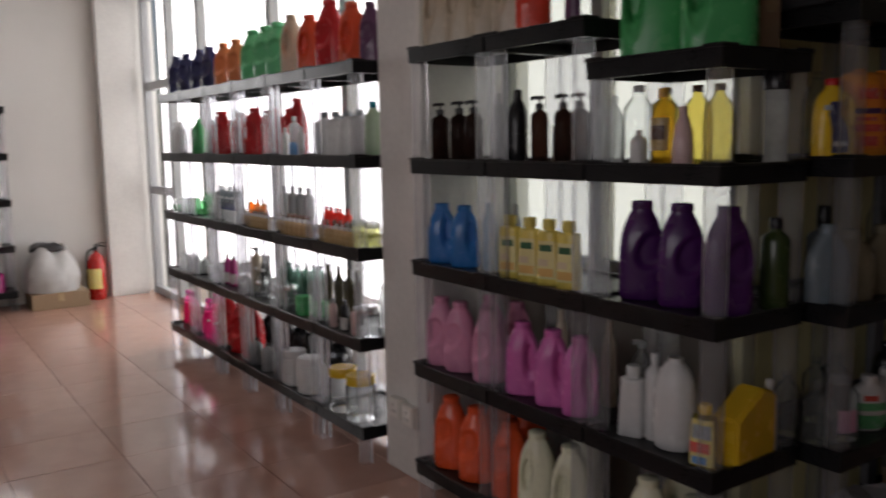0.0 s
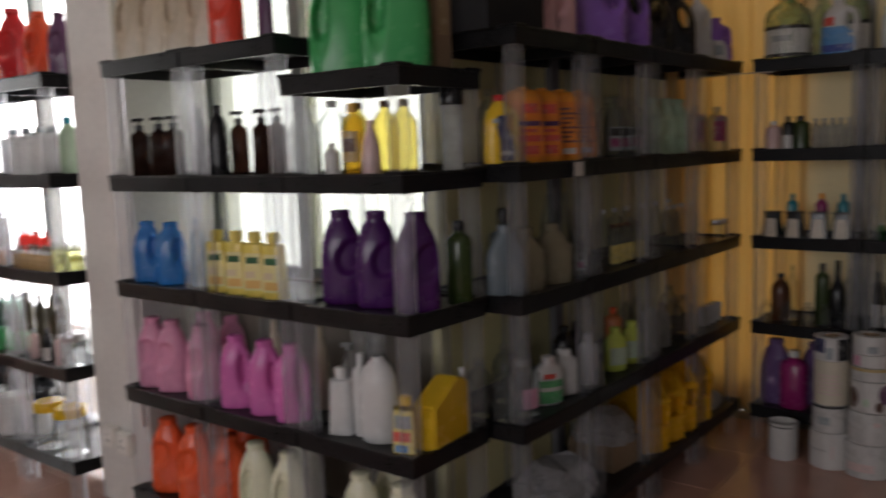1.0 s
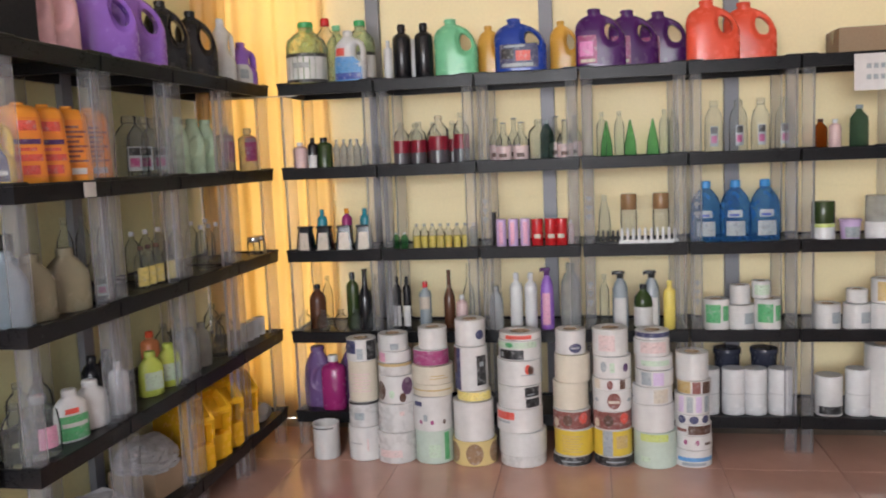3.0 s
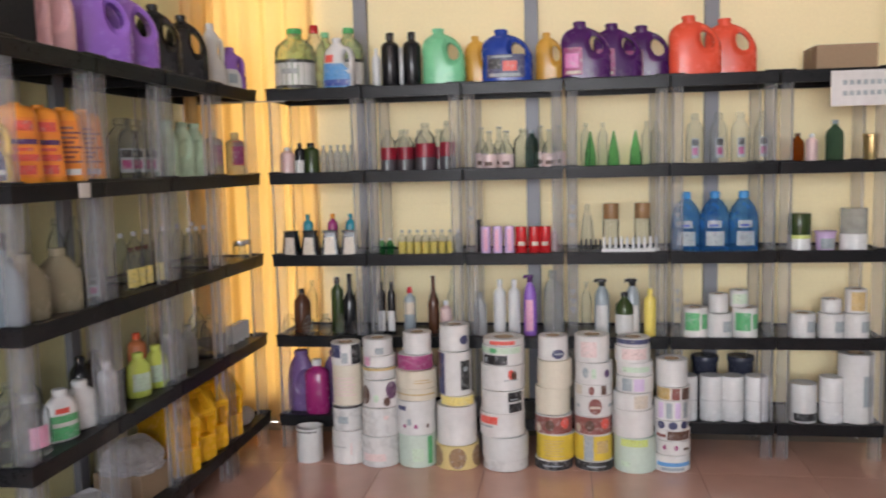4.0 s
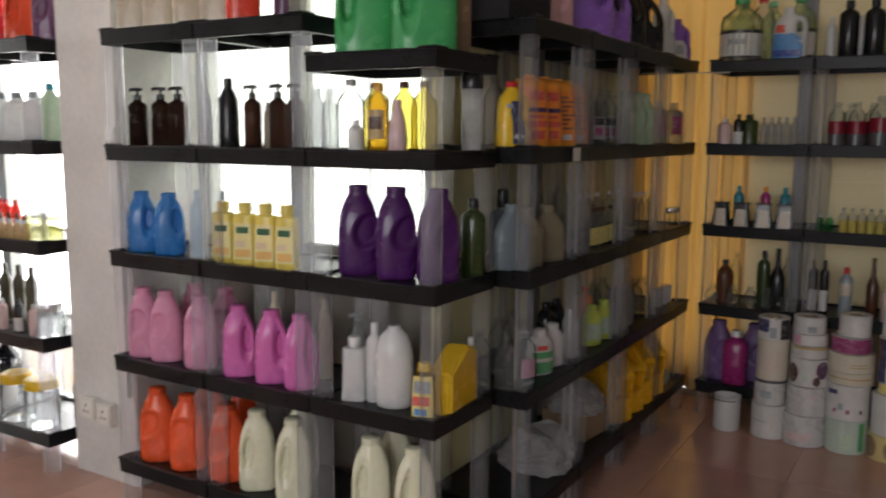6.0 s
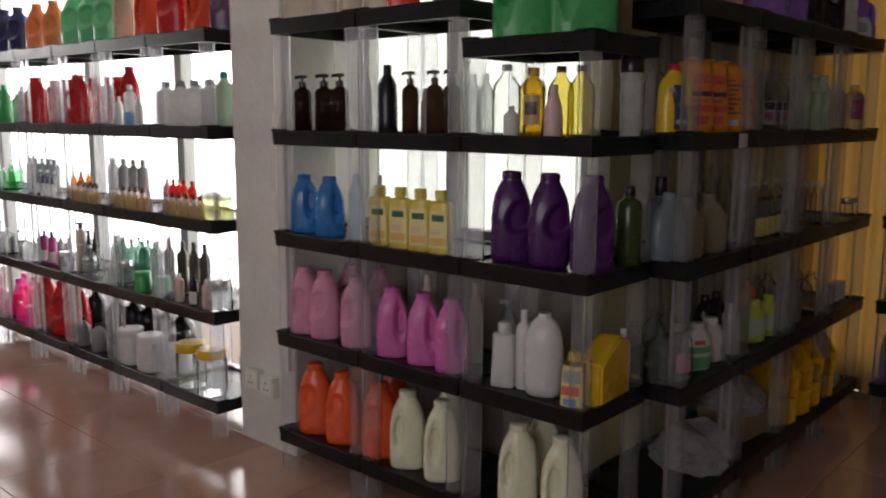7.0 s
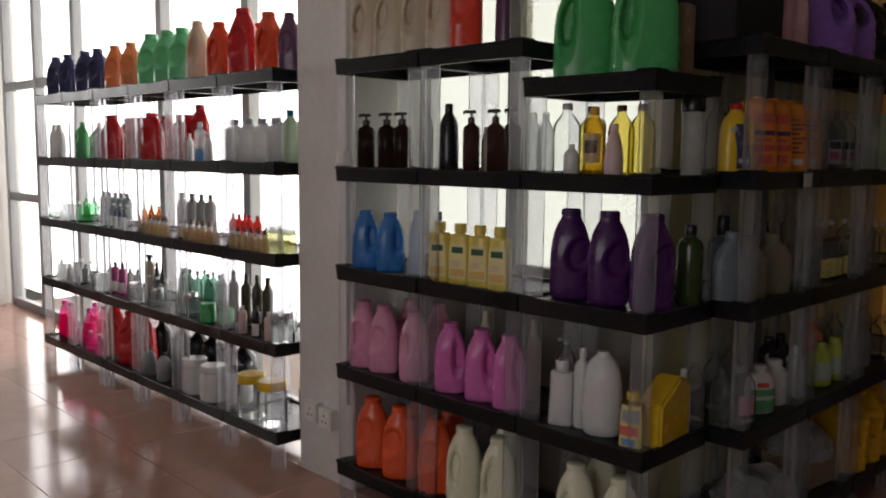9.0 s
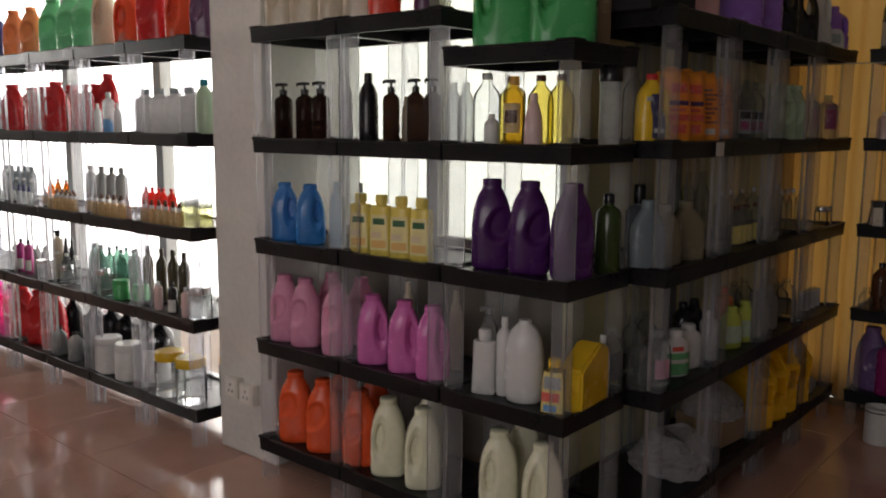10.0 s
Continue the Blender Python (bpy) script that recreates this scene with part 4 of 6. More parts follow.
KINDS = {
    "beige_jug": pocket("beige", "empty beige plastic jug with a moulded handle", hole=(243, 16.0, .56, .19)),
    "scarlet_jug": pocket("scarlet", "empty scarlet plastic jug with a moulded handle"),
    "violet_bottle": bot("shampoo", P("plum"), P("plum"), "dull plum plastic bottle on a shelf", deep=.6),
    "green_can": pocket("green", "large green plastic jug with a side handle", deep=.72, hole=(238, 12.0, .54, .24)),
    "amber_pump": bot("tube", M_DARKAMBER, K, "dark amber bottle with a black pump", "pump_bottle", capstyle="pump", top=.92),
    "black_pump": bot("tube", M_DARKAMBER, K, "dark brown bottle with a black pump", "pump_bottle", capstyle="pump", top=.92),
    "black_bottle": bot("shampoo", K, K, "black plastic bottle with a screw cap"),
    "grey_bottle": bot("shampoo", P("grey"), P("grey"), "plain grey plastic bottle on a shelf", deep=.75),
    "beige_bottle": bot("shampoo", P("beige"), P("beige"), "plain beige plastic bottle on a shelf", deep=.7),
    "frost_bottle": bot("shampoo", M_FROST, M_FROST, "frosted white plastic bottle on a shelf", deep=.8),
    "clear_oil": bot("round", M_PET, W_, "clear plastic oil bottle with a white cap"),
    "white_small": bot("round", W_, W_, "small white plastic bottle with a cap"),
    "yellow_oil": bot("round", M_YELLOWPET, P("brown"), "yellow see-through oil bottle with a brown cap"),
    "amber_oil": bot("tube", M_GOLDOIL, P("ochre"), "golden see-through oil bottle with a brown label", labels=[(.2, .62, .05, .95, INK["gold"]), (.34, .52, .2, .8, INK["brown"])]),
    "pink_bottle": bot("slope", P("blush"), P("blush"), "pale pink tapering plastic bottle", top=1.0),
    "blue_jug": pocket("blue", "bright blue plastic jug with a moulded handle", hole=(297, 16.0, .55, .20)),
    "paleblue_bottle": bot("shampoo", P("paleblue"), P("paleblue"), "pale blue plastic bottle on a shelf", deep=.6),
    "lemon_bottle": bot("block", P("lemon"), P("lemon"), "yellow dish soap bottle with a printed label", deep=.62, p=6, labels=[(.10, .68, .12, .88, plastic((.80, .72, .34), .45)), (.52, .62, .24, .76, plastic((.03, .12, .05), .5)), (.14, .26, .2, .8, plastic((.80, .50, .16), .5)), (.30, .40, .2, .6, plastic((.74, .62, .42), .5))]),
    "purple_jug": pocket("purple", "deep purple plastic laundry jug with a handle", at=300),
    "pink_jug": pocket("pink", "pearly pink plastic jug with a moulded handle", at=238),
    "magenta_jug": pocket("magenta", "glossy magenta plastic jug with a moulded handle", hole=(298, 16.0, .52, .20)),
    "square_white": bot("block", W_, W_, "square white plastic bottle with a cap", p=9, deep=.8),
    "white_fat": bot("ovoid", W_, None, "wide rounded white plastic bottle on a shelf", deep=.75, p=2.3),
    "clear_pump": bot("round", M_PET, M_FROST, "clear bottle with a frosted pump", "pump_bottle", capstyle="pump"),
    "white_bottle": bot("shampoo", W_, W_, "plain white plastic bottle on a shelf", deep=.6),
    "milk_bottle": bot("tube", P("white", .3, .35), P("slate"), "off-white square-shouldered bottle with a grey cap", deep=.75, p=3.5),
    "yellow_label": bot("block", M_YELLOWPET, P("yellow"), "yellow bottle with a pale picture label", deep=.7, p=7, labels=[(.06, .78, .05, .95, INK["lemon"]), (.48, .70, .15, .85, INK["slate"]), (.26, .42, .1, .8, INK["scarlet"]), (.08, .20, .2, .7, INK["sky"])]),
    "yellow_can": dict(make=build_jerry, body=P("yellow"), plain=True, long=2.35, name="plastic_can", cat="can", text="yellow plastic can with a steeply sloping shoulder"),
    "orange_jug": pocket("orange", "bright orange plastic jug with a moulded handle", at=238),
    "cream_jug": pocket("cream", "cream plastic jug with a moulded handle", hole=(243, 15.0, .48, .20), deep=.6),
    "navy_jug": pocket("navy", "dark navy plastic jug with a moulded handle"),
    "peach_jug": pocket("peach", "orange plastic jug lit from behind"),
    "mint_jug": pocket("mint", "green plastic jug lit from behind"),
    "tomato_jug": pocket("tomato", "orange-red plastic jug with a moulded handle", hole=(243, 16.0, .50, .19)),
    "red_jug": pocket("red", "deep red plastic jug with a moulded handle"),
    "plum_jug": pocket("plum", "dull plum plastic jug with a moulded handle"),
    "green_jug_small": jug("green", "small green plastic jug with a loop handle", side=-1),
    "crimson_bottle": bot("tube", P("red"), P("red"), "crimson plastic bottle with a screw cap", deep=.7),
    "clear_bottle": bot("round", M_GLASS, M_PET, "clear glass bottle on a shelf"),
    "bluewhite_bottle": bot("tube", M_FROST, W_, "frosted bottle with a blue lower half", labels=[(.03, .35, 0, 1, INK["sky"])]),
    "sage_bottle": bot("shampoo", P("palegreen"), P("teal"), "sage green plastic bottle on a shelf", deep=.6),
    "green_blister": dict(make=build_box, body=M_PET, name="display_pack", cat="box", text="clear display pack with green vials inside", labels=[(.1, .6, .06 + .15 * i, .15 + .15 * i, INK["green"]) for i in range(6)]),
    "clear_box": dict(make=build_box, body=M_FROST, name="plastic_box", cat="box", text="low frosted clear plastic box"),
    "green_small": bot("round", M_GREENGLASS, W_, "small green glass bottle with a white cap"),
    "silver_tube": bot("tube", P("slate"), P("slate"), "slim silvery grey bottle in a row"),
    "grey_tube": bot("tube", P("grey"), P("grey"), "slim dark grey bottle in a row"),
    "blue_dropper": bot("dropper", M_FROST, P("navy"), "small vial with a dark blue top", capstyle="dropper"),
    "gold_dropper": bot("dropper", plastic((.52, .36, .17), .3), P("brown"), "small gold bottle with a white collar in a row", "dropper_bottle", capstyle="dropper", collar=W_),
    "red_dropper": bot("round", P("scarlet", .3, .4), P("red"), "small bright red bottle with a red cap"),
    "yellow_dropper": bot("round", M_PET, M_FROST, "small clear bottle half full of yellow oil", fill=P("lemon", .3, .4), level=.5),
    "amber_cap": bot("round", M_AMBERGLASS, P("brown"), "small amber bottle with a brown cap"),
    "yellow_jar": bot("jar", M_LIMEJAR, M_FROST, "pale yellow jar with a clear lid", "jar", "jar", capstyle="lid"),
    "dark_small": bot("round", P("grey"), K, "small dark bottle with a black cap"),
    "clear_small": bot("round", M_GLASS, W_, "small clear bottle with a white cap"),
    "garnet_bottle": bot("tube", P("raspberry"), K, "dark red bottle with a white label", labels=[(.08, .40, 0, 1, PA)]),
    "beige_pump": bot("tube", P("beige"), K, "beige bottle with a dark pump", "pump_bottle", capstyle="pump"),
    "black_small": bot("slope", K, K, "small black bottle on a shelf"),
    "greenglass": bot("round", M_TEALGLASS, P("slate"), "green glass bottle on a shelf"),
    "clear_jar": bot("jar", M_GLASS, M_SILVER, "clear jar with a silvery lid", "jar", "jar", capstyle="lid"),
    "green_jar": bot("jar", P("green"), P("green"), "bright green cosmetic jar with a lid", "jar", "jar", capstyle="lid"),
    "olive_bottle": bot("waist", P("olive"), P("olive"), "dark olive waisted bottle in a row"),
    "blush_small": bot("tube", P("blush"), W_, "pale pink bottle with a white cap"),
    "black_white": bot("tube", K, K, "black bottle with a white label", labels=[(.06, .45, 0, 1, PA)]),
    "fuchsia_bottle": bot("slope", M_PINKCLEAR, P("fuchsia"), "vivid pink see-through bottle", fill=P("fuchsia", .3, .55), level=.62),
    "clear_pink": bot("round", M_PINKCLEAR, W_, "small pink see-through bottle"),
    "smoke_bottle": bot("round", P("grey"), K, "smoky grey bottle with a black cap"),
    "black_bulk": bot("round", K, K, "wide black plastic bottle on a shelf"),
    "white_jar": bot("jar", W_, W_, "white plastic jar with a screw lid", "jar", "jar", capstyle="lid"),
    "blacklid_jar": bot("jar", W_, K, "white plastic jar with a black lid", "jar", "jar", capstyle="lid"),
    "yellowlid_jar": bot("jar", M_PET, P("yellow"), "clear ribbed jar with a yellow lid", "jar", "jar", capstyle="lid", caplabel="yellow screw lid"),
    "rose_jug": pocket("rose", "pale rose and white plastic jug"),
    "violet_jug": pocket("violet", "large violet plastic jug with a handle", wide=True, lean=-.55, hole=(299, 16.0, .60, .15)),
    "black_jug": pocket("black", "black plastic jug with a moulded handle", wide=True, lean=-.55, hole=(299, 16.0, .60, .15)),
    "white_jug": jug("white", "white plastic jug with a loop handle", side=1),
    "lilac_label_jug": jug("violet", "violet plastic jug with a white label", labels=[(.10, .50, .15, .7, PA), (.2, .4, .25, .55, INK["slate"])]),
    "blackcap_clear": bot("straight", M_FROST, K, "frosted cylinder with a black cap", top=.8),
    "yellow_redcap": dict(make=build_jug, body=P("yellow"), cap=P("red"), name="detergent_jug", cat="jug", text="yellow oil jug with a red cap and label", caplabel="red screw cap", labels=[(.08, .70, .35, .75, INK["navy"]), (.16, .22, .4, .7, PA), (.60, .66, .2, .45, INK["slate"])]),
    "orange_can": bot("panel", P("tangerine", .3, .3), None, "orange plastic can with printed panels", "plastic_can", "can", deep=.8, p=5.0, keep=True, labels=[(.10, .82, .10, .90, PEACHY), (.66, .78, .3, .75, INK["scarlet"]), (.50, .56, .22, .8, INK["purple"]), (.42, .46, .25, .7, INK["scarlet"]), (.30, .38, .2, .8, INK["scarlet"]), (.14, .25, .35, .72, INK["scarlet"])]),
    "label_clear": bot("shampoo", M_PET, M_PET, "clear bottle with a coloured printed label", deep=.6, labels=[(.14, .52, .30, .72, INK["slate"]), (.20, .34, .36, .64, INK["raspberry"]), (.38, .50, .34, .68, INK["black"])]),
    "palegreen_jug": pocket("palegreen", "pale green plastic jug with a handle"),
    "pinkbag": bot("tube", M_FROST, M_FROST, "clear tub with a crimson label", labels=[(.25, .8, .05, .95, INK["raspberry"])]),
    "forest_bottle": bot("tube", P("forest"), K, "dark green bottle with a black cap", deep=.8),
    "slate_bottle": bot("flat", P("dusk"), P("dusk"), "slate grey tapering plastic bottle", deep=.5, p=3.0, keep=True),
    "slate_blackcap": bot("tube", P("dusk"), K, "slate grey bottle with a black cap", top=.85),
    "tan_bottle": bot("flat", P("tan"), P("tan"), "tan flat plastic bottle on a shelf", deep=.5, p=3.4, keep=True),
    "yellowlabel_clear": bot("round", M_GLASS, P("brown"), "clear flask with a yellow label", deep=.6, labels=[(.06, .5, .1, .9, INK["lemon"])]),
    "white_slim": bot("tube", W_, W_, "slim white plastic bottle on a shelf"),
    "red_clear": bot("shampoo", M_PET, M_FROST, "clear bottle with a faded red label", deep=.6, labels=[(.15, .5, .3, .8, INK["pink"])]),
    "green_label_white": bot("shampoo", W_, W_, "white bottle with a green label", deep=.6, labels=[(.05, .52, 0, 1, INK["green"]), (.30, .38, .1, .9, PA), (.56, .66, .2, .6, INK["scarlet"])]),
    "lime_bottle": bot("shampoo", P("lime"), P("lime"), "lime yellow plastic bottle with a label", deep=.6, labels=[(.15, .55, .1, .9, INK["palegreen"])]),
    "orange_bottle": bot("tube", P("peach"), P("orange"), "orange plastic bottle on a shelf"),
    "white_pack": dict(make=build_box, body=P("white"), name="small_pack", cat="box", text="small white plastic pack on a shelf", labels=[]),
    "yellow_jerry": dict(make=build_jerry, body=P("jerry"), cap=P("red"), name="jerry_can", cat="can", text="yellow plastic jerry can with slot handles"),
    "green_oil": bot("round", M_GREENPET, P("green"), "tinted oil bottle with green cap and label", labels=[(.06, .48, -.3, 1.3, PA), (.06, .11, -.3, 1.3, INK["black"]), (.45, .50, -.3, 1.3, INK["black"]), (.28, .36, .3, .7, INK["grey"])]),
    "smallgreen_oil": bot("round", M_GREENPET, P("seagreen"), "tinted oil bottle with a green cap"),
    "redcap_clear": bot("waist", M_PET, P("red"), "clear ribbed bottle with a red cap"),
    "whiteblue_jug": jug("white", "white cleaner jug with a blue label", labels=[(.05, .50, .05, .95, INK["sky"]), (.52, .66, .2, .6, INK["scarlet"]), (.08, .20, .1, .9, INK["cobalt"])], deep=.5),
    "black_slim": bot("tube", K, K, "slim black plastic bottle with a spout cap"),
    "seagreen_jug": pocket("seagreen", "sea green plastic jug with a handle", wide=True, lean=-.55, hole=(299, 16.0, .60, .15)),
    "ochre_jug": pocket("ochre", "ochre plastic oil jug with a handle", wide=True, lean=-.55, hole=(299, 16.0, .60, .15)),
    "cobalt_jug": pocket("cobalt", "cobalt blue oil jug with printed label", wide=True, lean=-.55, hole=(299, 16.0, .60, .15), labels=[(.10, .52, .1, .85, INK["navy"]), (.12, .18, .15, .75, INK["slate"]), (.22, .40, .42, .7, INK["scarlet"]), (.26, .44, .15, .38, INK["black"]), (.46, .50, .2, .6, INK["slate"])]),
    "grape_jug": pocket("purple", "purple laundry jug with a pink flower label", wide=True, lean=-.55, hole=(299, 16.0, .60, .15), deep=.42, labels=[(.10, .56, 0, .42, INK["raspberry"]), (.22, .46, .06, .34, INK["magenta"]), (.12, .17, .08, .38, INK["beige"])]),
    "coral_jug": pocket("coral", "coral red plastic jug with a handle", wide=True, lean=-.55, hole=(299, 16.0, .60, .15), deep=.46),
    "mixed_small": bot("round", M_FROST, P("grey"), "small tinted bottle in a row"),
    "redblack_bottle": bot("round", M_PET, M_PET, "clear bottle with red and black wrap", labels=[(.02, .30, -.3, 1.3, SMOKY), (.30, .58, -.3, 1.3, DARKRED), (.04, .28, .42, .52, INK["slate"])]),
    "tinted_flask": bot("wine", M_GLASS, P("grey"), "clear flask with a pale rose label", labels=[(.06, .40, -.2, 1.2, INK["blush"]), (.12, .22, .2, .7, INK["brown"])]),
    "green_cone": bot("cone", M_GREENGLASS, None, "green pointed cone-shaped bottle"),
    "gold_tub": bot("tub", M_GOLDMETAL, None, "small gold coloured tub on a shelf", "tub", "tub"),
    "black_box": dict(make=build_wedge, body=K, name="carton", cat="box", text="black wedge-shaped carton with a cream label", labels=[(0, 0, 0, 0, INK["beige"])]),
    "teal_cap": bot("tube", P("teal"), P("teal"), "teal bottle behind the cartons"),
    "magenta_cap": bot("tube", P("raspberry"), P("amber"), "magenta bottle behind the cartons"),
    "frost_small": bot("tube", M_FROST, W_, "small frosted bottle with a cap"),
    "lilac_tube": bot("straight", P("lilac"), None, "lilac cosmetic tube standing upright", "cosmetic_tube", "tube", labels=[(.1, .9, .3, .7, INK["pink"])]),
    "red_tube": bot("straight", P("red"), None, "red cosmetic tube standing upright", "cosmetic_tube", "tube", labels=[(.3, .45, .2, .8, INK["beige"])]),
    "black_cap": bot("straight", K, None, "narrow black tube standing upright", "cosmetic_tube", "tube"),
    "clear_cone": bot("slope", M_PET, M_PET, "clear tapering bottle on a shelf"),
    "browncap_clear": bot("jar", M_PET, P("bronze"), "clear bottle with a brown wooden-looking cap", top=.86, capstyle="lid"),
    "comb_white": dict(make=build_comb, body=W_, cap=W_, name="tube_rack", cat="rack", text="small white rack holding upright tubes"),
    "comb_black": dict(make=build_comb, body=K, cap=K, name="tube_rack", cat="rack", text="small black rack holding upright tubes"),
    "sky_jug": bot("bleach", M_BLUECLEAR, P("sky"), "see-through blue bottle with a pale printed label", deep=.6, labels=[(.10, .34, .2, .8, INK["slate"]), (.40, .52, .25, .7, INK["slate"]), (.42, .46, .3, .6, INK["cobalt"])]),
    "greenlid_jar": bot("jar", W_, P("forest"), "white jar with a tall dark green lid", "jar", "jar", capstyle="lid", top=.56, labels=[(.34, .46, 0, 1, INK["lime"])]),
    "lilac_tub": bot("tub", P("lilac"), None, "pale lilac tub with a white rim", "tub", "tub", labels=[(.1, .6, .1, .9, INK["slate"])]),
    "cup_on_tub": bot("jar", W_, M_FROST, "white tub with a tall frosted cup on it", "tub", "tub", capstyle="lid", top=.52),
    "brown_bottle": bot("round", P("brown"), K, "brown round-shouldered plastic bottle on a shelf"),
    "black_wine": bot("wine", K, None, "tall black glass wine bottle", "wine_bottle"),
    "brown_wine": bot("wine", P("brown"), None, "brown wine bottle with a foil neck", "wine_bottle"),
    "clear_wine": bot("wine", M_GLASS, None, "clear long-necked glass bottle", "wine_bottle"),
    "globe_glass": bot("globe", M_GLASS, None, "round clear glass flask on a shelf", "flask", "bottle"),
    "redcap_spray": bot("tube", P("slate"), P("red"), "grey spray can with a red cap", "spray_can", "can", labels=[(.45, .7, 0, 1, INK["beige"])]),
    "purple_pump": bot("shampoo", P("violet"), P("purple"), "violet bottle with a purple pump", "pump_bottle", capstyle="pump", labels=[(.08, .6, .2, .8, INK["pink"])]),
    "white_pump": bot("shampoo", P("slate"), K, "pale grey bottle with a black pump", "pump_bottle", capstyle="pump", labels=[(.08, .55, .1, .9, PA)]),
    "green_white": bot("round", P("forest"), K, "green bottle with a white lower half", labels=[(.02, .52, -.3, 1.3, PA)]),
    "yellow_slim": bot("tube", P("lemon"), P("lemon"), "slim pale yellow bottle on a shelf"),
    "green_roll": dict(make=build_roll, body=M_PAPER, name="label_roll", cat="roll", text="white label roll with green print", prints=[(.25, .85, 215, 285, INK["green"]), (.3, .8, 295, 330, INK["green"])]),
    "white_roll": dict(make=build_roll, body=M_FOILPAPER, name="label_roll", cat="roll", text="plain white roll of labels on a shelf", prints=[(.25, .7, 280, 330, INK["slate"])]),
    "dull_violet_jug": pocket("dullviolet", "dull violet plastic jug on the bottom shelf", at=300),
    "raspberry_bottle": bot("tube", P("raspberry"), W_, "raspberry red plastic jug with white cap", deep=.8, p=3),
    "white_cup": bot("straight", P("white"), None, "plain white paper roll on a shelf", "paper_roll", "roll", labels=[(.465, .475, -.4, 1.4, INK["grey"])]),
    "dark_tub": bot("tub", P("inkgrey"), None, "dark blue-grey tub behind the rolls", "tub", "tub"),
    "silver_can": bot("straight", M_FOILPAPER, None, "white roll with a black label low down", "paper_roll", "roll", labels=[(.06, .26, 0, 1, INK["black"])]),
}
KINDS["orange_can_turned"] = dict(KINDS["orange_can"], text="orange plastic can with small dark print", labels=[(.10, .82, .10, .90, PEACHY), (.12, .20, .4, .75, PA)] + bars(INK["food"], .26, .76, 8, .25, .8))
LEVELS = {"A": (.165, .55, .935, 1.31, 1.705), "L": (.165, .55, .935, 1.32, 1.705), "B": (.165, .55, .935, 1.32, 1.705), "C": (.165, .55, .935, 1.32, 1.705)}
PLACES = {"A": "goods on the shelves under the window", "L": "goods on the shelves before the glazing", "B": "goods on the alcove shelves", "C": "goods on the back wall shelves"}
TWIST = random.Random(7)


def stock(run, tier, kind, h, w, back, places, z=None, turn=0.0):
    """Stands alike goods in a row on one tray, at places along the run."""
    k = KINDS[kind]
    first = None
    face = {"A": 20, "L": 36, "B": -28, "C": 0}[run]
    if kind == "gold_dropper":
        w *= 1.25
    if k["make"] in (build_jug, build_pocket):
        w *= 1.1
    elif run == "B" and k["make"] is build_bottle:
        w *= 1.0 if k.get("keep") else 1.38 if k.get("deep", 1) < .75 else 1.22
    level = (z or LEVELS[run][tier - 1]) - 0.0098
    for s in places:
        a = face + turn + TWIST.uniform(-7, 7)
        if run == "B":
            m = pose(B_F - back, s, level, 0, 0, 90 + a)
        elif run == "C":
            m = pose(s, C_F + back, level, 0, 0, a)
        else:
            m = pose(s, A_Y + back, level, 0, 0, a)
        if first is None:
            first = thing(k["name"], m, k["text"], k["cat"], PLACES[run])
            k["make"](first, k, w, h)
        else:
            copy_thing(first, m)


stock("A", 5, "beige_jug", 0.29, 0.108, 0.1, (-2.009, -1.873, -1.726, -1.599,), turn=22)
stock("A", 5, "scarlet_jug", 0.33, 0.099, 0.1, (-1.49,), turn=22)
stock("A", 5, "violet_bottle", 0.27, 0.054, 0.18, (-1.40,))
stock("A", 5, "green_can", 0.33, 0.172, 0.16, (-1.049, -0.843,), z=1.586, turn=22)
stock("A", 4, "amber_pump", 0.21, 0.066, 0.09, (-1.999, -1.879, -1.795,))
stock("A", 4, "grey_bottle", 0.23, 0.048, 0.12, (-1.694,))
stock("A", 4, "black_bottle", 0.231, 0.069, 0.09, (-1.556,))
stock("A", 4, "black_pump", 0.207, 0.056, 0.09, (-1.45, -1.342, -1.27,))
stock("A", 4, "beige_bottle", 0.154, 0.03, 0.16, (-1.45,))
stock("A", 4, "frost_bottle", 0.191, 0.054, 0.1, (-1.193, -1.144,))
stock("A", 4, "clear_oil", 0.22, 0.087, 0.17, (-1.117,))
stock("A", 4, "white_small", 0.094, 0.046, 0.07, (-1.022,))
stock("A", 4, "yellow_oil", 0.212, 0.08, 0.22, (-1.06, -0.952, -0.88,))
stock("A", 4, "amber_oil", 0.201, 0.065, 0.09, (-0.956,))
stock("A", 4, "pink_bottle", 0.151, 0.054, 0.08, (-0.881,))
stock("A", 3, "blue_jug", 0.224, 0.098, 0.1, (-2.011, -1.868,), turn=22)
stock("A", 3, "paleblue_bottle", 0.235, 0.065, 0.12, (-1.746,))
stock("A", 3, "grey_bottle", 0.226, 0.046, 0.22, (-1.731,))
stock("A", 3, "lemon_bottle", 0.205, 0.076, 0.08, (-1.584, -1.485, -1.394, -1.304,))
stock("A", 3, "purple_jug", 0.28, 0.112, 0.13, (-1.061, -0.921, -0.774,), turn=22)
stock("A", 2, "pink_jug", 0.261, 0.105, 0.09, (-2.01, -1.891, -1.718,), turn=22)
stock("A", 2, "magenta_jug", 0.248, 0.102, 0.09, (-1.535, -1.388, -1.263,), turn=22)
stock("A", 2, "beige_bottle", 0.273, 0.052, 0.22, (-1.492, -1.272,))
stock("A", 2, "square_white", 0.20, 0.074, 0.09, (-1.049,))
stock("A", 2, "clear_pump", 0.243, 0.065, 0.2, (-1.12,))
stock("A", 2, "white_slim", 0.245, 0.052, 0.11, (-0.988,))
stock("A", 2, "white_fat", 0.25, 0.118, 0.1, (-0.907,))
